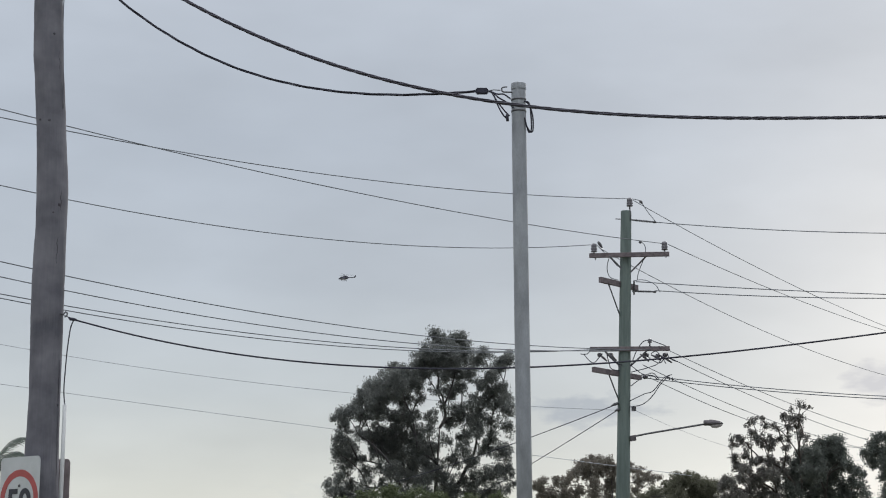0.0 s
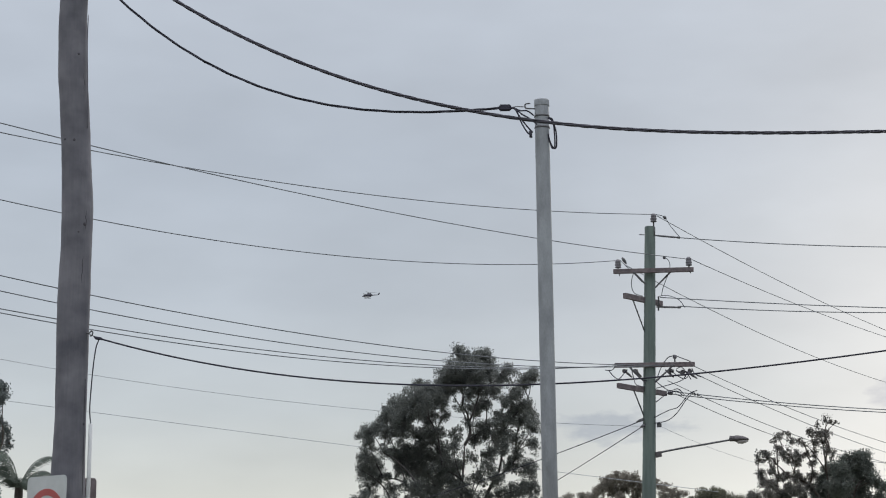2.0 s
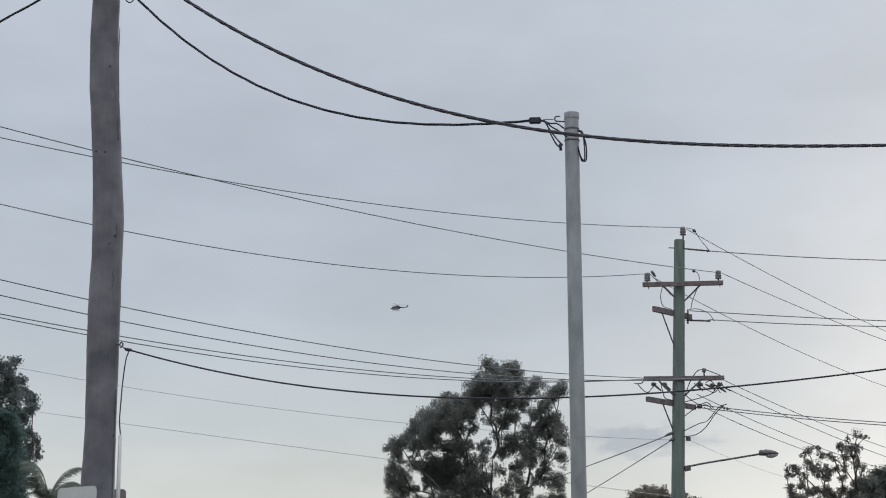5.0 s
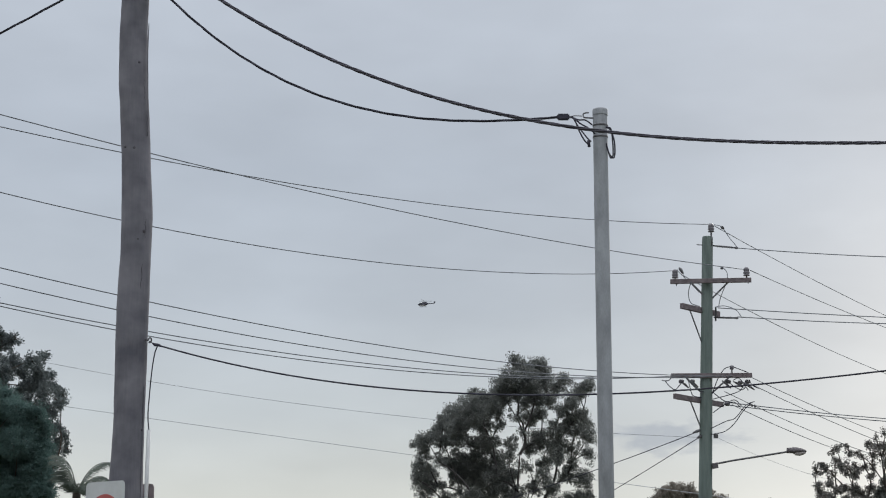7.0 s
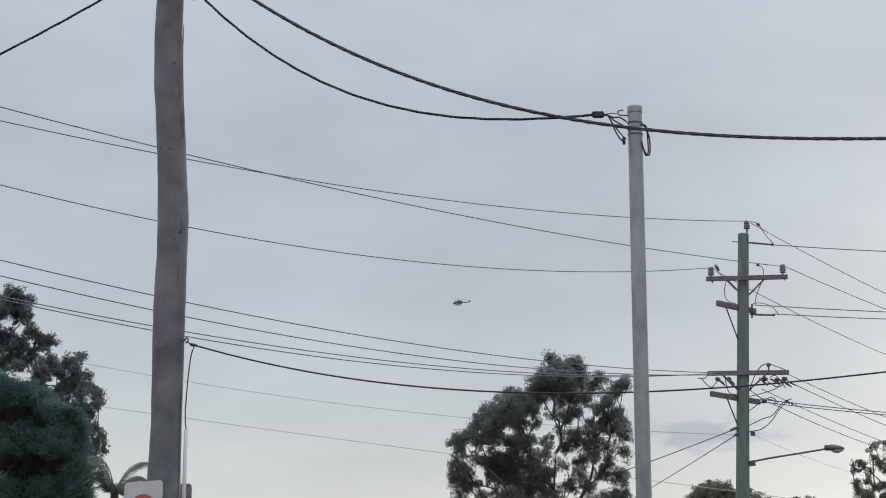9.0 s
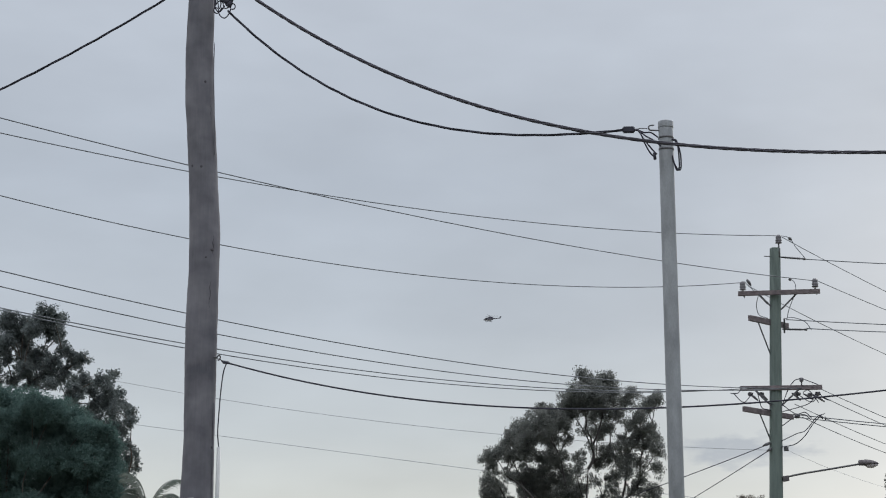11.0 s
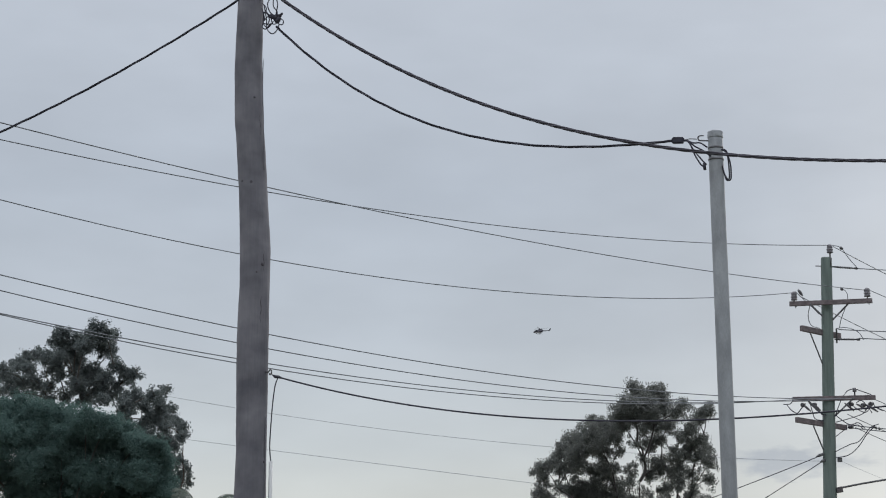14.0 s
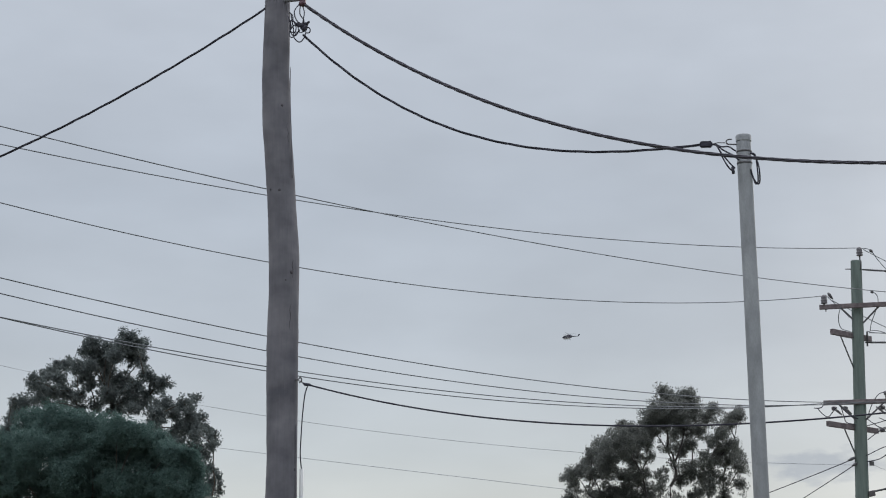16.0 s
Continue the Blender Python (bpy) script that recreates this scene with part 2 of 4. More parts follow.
def beam(name, a, b, wide, high, mat, parent=None, label="", bevel=0.008):
    """A squared timber or bar from a to b with eased edges."""
    a, b = Vector(a), Vector(b)
    way = (b - a).normalized()
    side = way.cross(Vector((0, 0, 1)))
    side = side.normalized() if side.length > 1e-3 else Vector((1, 0, 0))
    up = side.cross(way)
    bm = bmesh.new()
    bmesh.ops.create_cube(bm, size=1)
    m = Matrix((way * (b - a).length, side * wide, up * high)).transposed().to_4x4()
    m.translation = (a + b) / 2
    bmesh.ops.transform(bm, matrix=m, verts=bm.verts)
    if bevel:
        bmesh.ops.bevel(bm, geom=list(bm.edges), offset=bevel, segments=2, profile=0.6, affect="EDGES")
    return part(name, bm, mat, parent, label)


def hang(a, b, sag, skew=0.0, n=48):
    """Points of a wire that hangs from a to b; skew moves its lowest place."""
    a, b = Vector(a), Vector(b)
    out = []
    for i in range(n + 1):
        u = i / n
        p = a.lerp(b, u)
        p.z -= 4 * sag * u * (1 - u) * (1 + skew * (u - 0.5))
        out.append(p)
    return out


def arc(points, n=10):
    """A smooth curve (Catmull-Rom) through a few points."""
    p = [Vector(q) for q in points]
    p = [p[0] * 2 - p[1], *p, p[-1] * 2 - p[-2]]
    out = []
    for i in range(1, len(p) - 2):
        for k in range(n):
            t = k / n
            out.append(0.5 * (2 * p[i] + (p[i + 1] - p[i - 1]) * t + (2 * p[i - 1] - 5 * p[i] + 4 * p[i + 1] - p[i + 2]) * t * t
                              + (3 * p[i] - p[i - 1] - 3 * p[i + 1] + p[i + 2]) * t ** 3))
    out.append(p[-2])
    return out


def wire(name, a, b, sag, radius, mat, label, category, group="", skew=0.0, n=48):
    return tagged(tube(name, hang(a, b, sag, skew, n), radius, mat, sides=6), label, category, group)


def twisted(name, a, b, sag, skew, cores, core_radius, lay, mat, label, category, n):
    """A bundle of insulated cores laid round one another: a thing with each core as a part."""
    line = hang(a, b, sag, skew, n)
    e = thing(name, line[0], label, category)
    gone = 0.0
    phase = []
    for i, p in enumerate(line):
        gone += (p - line[i - 1]).length if i else 0
        phase.append(2 * math.pi * gone / lay)
    ring = core_radius * {2: 1.0, 3: 1.13, 4: 1.38}[cores]
    for c in range(cores):
        pts = []
        for i, p in enumerate(line):
            way = (line[min(i + 1, n)] - line[max(i - 1, 0)]).normalized()
            side = way.cross(Vector((0, 0, 1))).normalized()
            up = side.cross(way)
            wob = 1 + 0.10 * noise.noise(Vector((gone * 0.1 + i * 0.05, c * 7.0, 0)))
            th = phase[i] + 2 * math.pi * c / cores + 0.6 * noise.noise(p * 1.3)
            pts.append(p - line[0] + (side * math.cos(th) + up * math.sin(th)) * ring * wob)
        tube("core", pts, core_radius, mat, e, sides=6)
    return e


# ---------------------------------------------------------------- ground
def ground():
    bm = bmesh.new()
    bmesh.ops.create_grid(bm, x_segments=60, y_segments=60, size=1)
    for v in bm.verts:
        r = max(abs(v.co.x), abs(v.co.y))
        s = 12 * r + 4200 * r ** 5
        v.co = Vector((v.co.x * s, v.co.y * s + 30, 0))
    return tagged(part("ground", bm, GRASS), "flat dry grass and grit verge reaching to the horizon", "ground", kind="structure")


ground()


# ---------------------------------------------------------------- old timber pole with its fittings
def timber_pole():
    e = thing("timber_pole", (-4.68, 20.5, 0), "crooked weathered grey hardwood pole beside the speed sign", "utility pole")
    # height, sideways bow, radius: a log with its natural swellings
    rows = [(0, -4.66, 0.235), (1.2, -4.67, 0.222), (2.4, -4.68, 0.210), (3.14, -4.685, 0.200), (3.44, -4.679, 0.190), (3.84, -4.682, 0.184),
            (4.3, -4.688, 0.187), (4.77, -4.692, 0.194), (5.18, -4.700, 0.190), (5.59, -4.696, 0.187), (5.87, -4.690, 0.185), (6.28, -4.695, 0.187),
            (6.56, -4.710, 0.183), (7.12, -4.744, 0.174), (7.41, -4.763, 0.175), (7.98, -4.812, 0.182), (8.70, -4.838, 0.168), (9.6, -4.835, 0.160), (10.8, -4.84, 0.155)]
    zs = np.array([r[0] for r in rows])
    sides, verts, faces = 36, [], []
    levels = np.linspace(0, 10.8, 180)
    for z in levels:
        cx, r = np.interp(z, zs, [q[1] for q in rows]), np.interp(z, zs, [q[2] for q in rows])
        for k in range(sides):
            a = 2 * math.pi * k / sides
            lump = 1 + 0.045 * noise.noise(Vector((math.cos(a) * 1.3, math.sin(a) * 1.3, z * 1.7))) + 0.018 * noise.noise(Vector((math.cos(a) * 2, math.sin(a) * 2, z * 6))) + 0.012 * noise.noise(Vector((math.cos(a) * 9, math.sin(a) * 9, z * 0.8)))
            verts.append((cx + 4.69 + math.cos(a) * r * lump, math.sin(a) * r * lump, z))
    for i in range(len(levels) - 1):
        for k in range(sides):
            j = (k + 1) % sides
            faces.append((i * sides + k, i * sides + j, (i + 1) * sides + j, (i + 1) * sides + k))
    faces.append(tuple(range((len(levels) - 1) * sides, len(levels) * sides)))
    obj("shaft", verts, faces, WOOD_GREY, e, smooth=True)
    # knots and checks in the face of the log
    for kx, kz, s in ((0.015, 7.13, 0.020), (0.10, 8.22, 0.016), (0.125, 6.10, 0.022), (-0.10, 7.15, 0.014), (0.172, 3.72, 0.018), (0.06, 6.0, 0.012)):
        cx, r = np.interp(kz, zs, [q[1] for q in rows]) + 4.69, np.interp(kz, zs, [q[2] for q in rows])
        y = -math.sqrt(max(0.0004, r * r - kx * kx)) * 0.985
        lathe("knot", [(s * 0.3, 0.012), (s, 0.004), (s * 1.1, -0.03)], WOOD_DARK, e, "dark knot hole", (cx + kx, y, kz), (kx, y, 0), 10)
    # drying checks: long dark splits in the face
    for kx, z0, z1 in ((0.135, 6.28, 6.02), (0.120, 5.78, 5.38), (0.150, 8.05, 7.75)):
        pts, rad = [], []
        for i in range(9):
            z = z0 + (z1 - z0) * i / 8
            cx, r = np.interp(z, zs, [q[1] for q in rows]) + 4.69, np.interp(z, zs, [q[2] for q in rows])
            x = kx + 0.006 * math.sin(i * 1.7)
            pts.append((cx + x, -math.sqrt(max(0.0004, r * r - x * x)) * 0.995, z))
            rad.append(0.001 + 0.0042 * math.sin(math.pi * i / 8))
        tube("check", pts, rad, WOOD_DARK, e, "dark drying split", 6)
    # split of sapwood along the log's edge and earthing batten
    tube("splinter", arc([(0.100, -0.08, 7.30), (0.080, -0.085, 7.85), (0.058, -0.09, 8.35), (0.055, -0.09, 8.74)], 6), [0.007] * 18 + [0.003], WOOD_GREY, e, "lifted sapwood splinter", 6)
    # hook for the service line
    tube("hook", arc([(0.17, -0.08, 4.795), (0.215, -0.10, 4.79), (0.235, -0.10, 4.815), (0.255, -0.10, 4.80), (0.25, -0.10, 4.765), (0.225, -0.10, 4.755)], 6), 0.009, DARK_STEEL, e, "bent steel hook", 6)
    tube("batten", [(0.192, -0.06, 4.25), (0.190, -0.06, 3.9), (0.190, -0.06, 3.55), (0.194, -0.07, 2.9)], 0.009, WOOD_GREY, e, "thin grey timber batten", 6)
    # bracket bolts high up
    beam("bracket", (-0.05, -0.10, 9.62), (0.25, -0.17, 9.60), 0.035, 0.05, DARK_STEEL, e, "steel spur bracket")
    lathe("insulator", [(0.012, 0.06), (0.045, 0.05), (0.05, 0.02), (0.035, 0.0), (0.05, -0.02), (0.045, -0.05), (0.012, -0.06)], PURPLE, e, "glazed brown reel insulator", (0.222, -0.2, 9.55), (0, 0, 1), 14)
    return e


timber_pole()


def junction():
    """Dark connectors and loops of cable that hang from the pole's side."""
    e = thing("cable_junction", (-4.465, 20.3, 9.2), "cluster of dark connectors with looped tails on the timber pole", "cable connector")
    for p, q, r in (((-0.07, 0, 0.06), (0.03, -0.02, 0.015), 0.030), ((-0.02, 0.02, 0.05), (0.08, 0.0, 0.05), 0.026), ((0.02, -0.02, -0.04), (0.065, 0.0, 0.03), 0.030), ((0.05, 0.01, 0.05), (0.10, 0.0, 0.085), 0.016)):
        p, q = Vector(p), Vector(q)
        tube("connector", [p, p.lerp(q, 0.15), p.lerp(q, 0.85), q], [r * 0.6, r, r, r * 0.55], BLACK_XLPE, e, "moulded black clamp", 7)
    upper = (((-0.14, 0, 0.20), (-0.10, -0.03, 0.0), (-0.08, -0.05, -0.14), (-0.01, -0.05, -0.20), (0.05, -0.03, -0.12), (0.055, 0, 0.0)),
             ((-0.15, 0.02, 0.12), (-0.14, -0.02, -0.04), (-0.08, -0.03, -0.11), (-0.02, 0, -0.02)),
             ((-0.02, 0, 0.34), (-0.09, -0.02, 0.22), (-0.06, -0.03, 0.10), (0.0, 0, 0.05)),
             ((0.0, 0, 0.32), (0.035, -0.02, 0.20), (0.02, -0.02, 0.08), (0.01, 0, 0.03)),
             ((-0.02, 0.0, 0.33), (-0.03, 0.03, 0.2), (0.02, 0.02, 0.12), (0.03, 0, 0.06)))
    lower = (
             ((-0.15, 0, 0.02), (-0.12, -0.03, 0.10), (-0.05, -0.03, 0.03), (-0.02, -0.02, -0.06), (0.04, 0, -0.04)),
             ((0.06, 0, 0.02), (0.11, -0.02, -0.02), (0.105, -0.02, -0.07), (0.05, -0.01, -0.07)),
             ((-0.16, 0, 0.22), (-0.11, -0.03, 0.16), (-0.10, -0.03, 0.09), (-0.05, 0, 0.05)),
             ((-0.17, 0, 0.16), (-0.125, -0.04, 0.02), (-0.145, -0.05, -0.10), (-0.10, -0.04, -0.13), (-0.05, -0.02, -0.05)),
             ((-0.16, 0, 0.10), (-0.10, -0.05, 0.08), (-0.06, -0.05, 0.0), (-0.08, -0.04, -0.07), (-0.13, -0.03, -0.05)),
             ((-0.15, 0.01, -0.02), (-0.09, -0.03, 0.03), (-0.03, -0.03, 0.02), (0.03, -0.02, -0.05), (0.07, -0.01, -0.02)))
    for pts in upper + lower:
        tube("tail", arc(pts, 8), 0.0075, BLACK_XLPE, e, "bent black cable tail", 6)


junction()

twisted("bundled_cable", (-4.46, 20.30, 9.53), (8.53, 18.90, 6.68), 1.105, -1.50, 4, 0.0093, 0.70, GREY_XLPE, "thick twisted bundle of dark aerial cable from the timber pole", "power cable", 420)
twisted("service_cable", (-4.445, 20.30, 9.115), (0.405, 20.0, 7.395), 0.676, -0.475, 3, 0.0076, 1.2, BLACK_XLPE, "black twisted service cable strung to the steel pole", "power cable", 200)
twisted("service_cable", (-4.96, 20.42, 9.53), (-12.00, 20.50, 6.70), 0.418, 0.0, 3, 0.0076, 1.2, BLACK_XLPE, "black twisted service cable sloping down from the timber pole", "power cable", 200)
wire("drop_line", (-4.36, 20.40, 4.73), (8.64, 19.60, 4.94), 0.657, 0.0098, BLACK_XLPE, "single black sheathed line sagging from the pole's hook", "cable", skew=-1.089, n=120)


def drop_line_end():
    e = thing("line_anchor", (-4.36, 20.40, 4.73), "small wedge clamp with a tail down to grey conduit", "cable clamp")
    tube("wedge", [(-0.05, 0, 0.02), (-0.02, 0, 0.0), (0.03, 0, -0.005), (0.06, 0, -0.02)], [0.008, 0.020, 0.018, 0.009], BLACK_XLPE, e, sides=7)
    tube("bail", arc([(-0.11, 0, 0.05), (-0.07, 0.01, 0.035), (-0.03, 0, 0.01)], 5), 0.005, DARK_STEEL, e, "thin wire bail", 5)
    tube("tail", arc([(0.015, 0, -0.01), (-0.02, 0, -0.12), (-0.045, 0, -0.35), (-0.06, 0, -0.62), (-0.066, 0, -0.85), (-0.045, 0, -1.05)], 8), 0.008, BLACK_XLPE, e, "thin black drop wire", 6)


drop_line_end()
tagged(tube("conduit", [(-4.403, 20.38, 3.72), (-4.405, 20.38, 3.0), (-4.408, 20.37, 1.6), (-4.41, 20.36, 0)], 0.024, PVC, sides=12), "straight grey plastic conduit fixed up the timber pole", "conduit")


# ---------------------------------------------------------------- signs
def panel(name, wide, high, thick, corner, mat, parent, label=""):
    """A rounded sign plate that faces -y, its top edge at z = 0."""
    bm = bmesh.new()
    ring = []
    for cx, cz, a0 in ((wide / 2 - corner, -corner, 0), (-wide / 2 + corner, -corner, 90), (-wide / 2 + corner, -high + corner, 180), (wide / 2 - corner, -high + corner, 270)):
        for k in range(7):
            a = radians(a0 + 15 * k)
            ring.append(bm.verts.new((cx + corner * math.cos(a), 0, cz + corner * math.sin(a))))
    f = bm.faces.new(ring)
    out = bmesh.ops.extrude_face_region(bm, geom=[f])
    bmesh.ops.translate(bm, vec=(0, thick, 0), verts=[v for v in out["geom"] if isinstance(v, bmesh.types.BMVert)])
    bmesh.ops.recalc_face_normals(bm, faces=bm.faces)
    return part(name, bm, mat, parent, label)


def digits(text, size, mat, parent):
    cu = bpy.data.curves.new("digits", "FONT")
    cu.body, cu.size, cu.align_x, cu.align_y, cu.extrude, cu.offset = text, size, "CENTER", "CENTER", 0.0015, 0.012
    tmp = bpy.data.objects.new("digits", cu)
    scene.collection.objects.link(tmp)
    me = bpy.data.meshes.new_from_object(tmp.evaluated_get(bpy.context.evaluated_depsgraph_get()))
    bpy.data.objects.remove(tmp)
    me.materials.clear()
    me.materials.append(mat)
    ob = new("digits", me)
    ob.parent = parent
    ob["label"] = "bold black digits"
    return ob


def speed_sign():
    e = thing("speed_sign", (-4.86, 20.26, 3.105), "white speed limit sign with red ring, fixed to the timber pole", "road sign")
    e.rotation_euler = (0, 0, radians(-39))
    panel("plate", 0.72, 1.05, 0.004, 0.06, SIGN_WHITE, e)
    bm = bmesh.new()
    n, cz = 64, -0.49
    rings = []
    for r, y in ((0.345, -0.001), (0.343, -0.004), (0.268, -0.004), (0.266, -0.001)):
        rings.append([bm.verts.new((r * math.cos(2 * math.pi * k / n), y, cz + r * math.sin(2 * math.pi * k / n))) for k in range(n)])
    for a, b in zip(rings, rings[1:]):
        for k in range(n):
            bm.faces.new((a[k], a[(k + 1) % n], b[(k + 1) % n], b[k]))
    bmesh.ops.recalc_face_normals(bm, faces=bm.faces)
    part("ring", bm, SIGN_RED, e, "red ring")
    d = digits("50", 0.39, SIGN_BLACK, e)
    d.location, d.rotation_euler = (0, -0.004, cz - 0.035), (radians(90), 0, 0)
    d.scale = (1.12, 1, 1)
    for z in (-0.33, -0.90):
        lathe("bolt", [(0.004, 0.014), (0.014, 0.012), (0.016, 0.0)], DARK_STEEL, e, "dull bolt head", (0, -0.001, z), (0, -1, 0), 10)
        beam("bracket", (-0.20, 0.016, z), (0.20, 0.016, z), 0.02, 0.045, GALV, e, "steel channel bracket", 0.003)


speed_sign()


def back_sign():
    e = thing("road_sign", (-4.545, 20.78, 3.115), "dark brown back of a road sign behind the timber pole", "road sign")
    e.rotation_euler = (0, 0, radians(-25))
    panel("plate", 0.36, 0.62, 0.004, 0.05, SIGN_BACK, e)
    for z in (-0.12, -0.5):
        beam("bracket", (-0.15, -0.014, z), (0.10, -0.014, z), 0.02, 0.04, SIGN_BACK, e, "steel channel bracket", 0.003)


back_sign()


# ---------------------------------------------------------------- steel service pole
def steel_pole():
    e = thing("steel_pole", (0.939, 20.0, 0), "round galvanised steel service pole with a capped top", "utility pole")
    lathe("shaft", [(0.092, 0), (0.0885, 3.5), (0.0855, 7.2), (0.0848, 7.400), (0.084, 7.415)], GALV, e, at=(0, 0, 0), axis=(-0.0062, 0, 1), sides=40)
    lathe("cap", [(0.086, -0.070), (0.0895, -0.069), (0.090, -0.063), (0.090, -0.006), (0.0895, 0.001), (0.086, 0.008), (0.080, 0.012), (0.02, 0.014)], GALV, e, "pressed steel cap", (-0.0455, 0, 7.478), (-0.0062, 0, 1), 40)
    for z in (7.285, 7.145):
        lathe("band", [(0.0865, -0.011), (0.0905, -0.010), (0.0905, 0.010), (0.0865, 0.011)], DARK_STEEL, e, "narrow steel band", (-0.0062 * z, 0, z), (0, 0, 1), 40)
    tube("hook", arc([(-0.12, -0.02, 7.375), (-0.19, -0.02, 7.378), (-0.235, -0.02, 7.385), (-0.245, -0.02, 7.42), (-0.225, -0.02, 7.437), (-0.18, -0.02, 7.44)], 6), 0.009, DARK_STEEL, e, "bent steel raiser hook", 6)
    return e


steel_pole()


def strain_clamp():
    e = thing("strain_clamp", (0.46, 20.0, 7.395), "black wedge clamp with tails to the steel pole", "cable clamp")
    bm = bmesh.new()
    bmesh.ops.create_cube(bm, size=1)
    bmesh.ops.transform(bm, matrix=Matrix.Diagonal((0.145, 0.055, 0.075, 1)), verts=bm.verts)
    bmesh.ops.bevel(bm, geom=list(bm.edges), offset=0.012, segments=2, affect="EDGES")
    part("body", bm, BLACK_XLPE, e)
    tube("bail", [(0.05, 0, 0.0), (0.14, 0, 0.015), (0.22, 0, 0.01)], 0.006, DARK_STEEL, e, "thin steel bail", 5)
    for pts in (((0.06, 0, -0.005), (0.12, -0.02, -0.02), (0.2, -0.03, -0.09), (0.29, -0.05, -0.15), (0.37, -0.09, -0.23)),
                ((0.06, 0, -0.005), (0.11, -0.03, -0.02), (0.18, -0.05, -0.14), (0.27, -0.08, -0.27), (0.32, -0.1, -0.33)),
                ((0.07, 0.01, 0), (0.13, 0.0, -0.03), (0.19, -0.03, -0.19), (0.25, -0.06, -0.31), (0.30, -0.08, -0.36)),
                ((0.10, 0, 0.0), (0.18, 0.02, -0.03), (0.26, 0.03, -0.03), (0.34, 0.02, -0.09))):
        tube("tail", arc(pts, 8), 0.009, BLACK_XLPE, e, "bent black cable tail", 6)
    tube("sleeve", [(0.292, -0.085, -0.31), (0.298, -0.09, -0.39)], 0.018, BLACK_XLPE, e, "black joint sleeve", 8)
    for k in (0.0, 0.02):
        tube("loop", arc([(0.50, -0.06, -0.14), (0.555, -0.07, -0.17 - k), (0.575 + k, -0.06, -0.32), (0.578 + k, -0.05, -0.48), (0.55 + k, -0.04, -0.51), (0.525, -0.05, -0.44), (0.50, -0.06, -0.34)], 8), 0.009, BLACK_XLPE, e, "bent black cable loop", 6)


strain_clamp()


# ---------------------------------------------------------------- green power pole
PX, PY = 5.02, 48.0


def pin_insulator(parent, x, y, z):
    lathe("insulator", [(0.02, -0.14), (0.02, 0.0), (0.085, 0.01), (0.09, 0.035), (0.065, 0.05), (0.088, 0.08), (0.09, 0.11), (0.065, 0.125), (0.08, 0.15), (0.075, 0.21), (0.045, 0.245), (0.02, 0.25)],
          PORCELAIN, parent, "ribbed grey porcelain", (x, y, z), (0, 0, 1), 16)


def strain_insulator(parent, a, b):
    a, b = Vector(a), Vector(b)
    n = 9
    rows = [(0.018, 0.0)]
    long = (b - a).length
    for i in range(n):
        h = long * (0.18 + 0.6 * i / n)
        rows += [(0.022, h), (0.036, h + 0.012), (0.022, h + 0.03)]
    rows += [(0.022, long * 0.86), (0.032, long * 0.88), (0.032, long * 0.97), (0.012, long)]
    lathe("strain_insulator", rows, DARK_STEEL, parent, "dark ribbed rod insulator", a, b - a, 10)


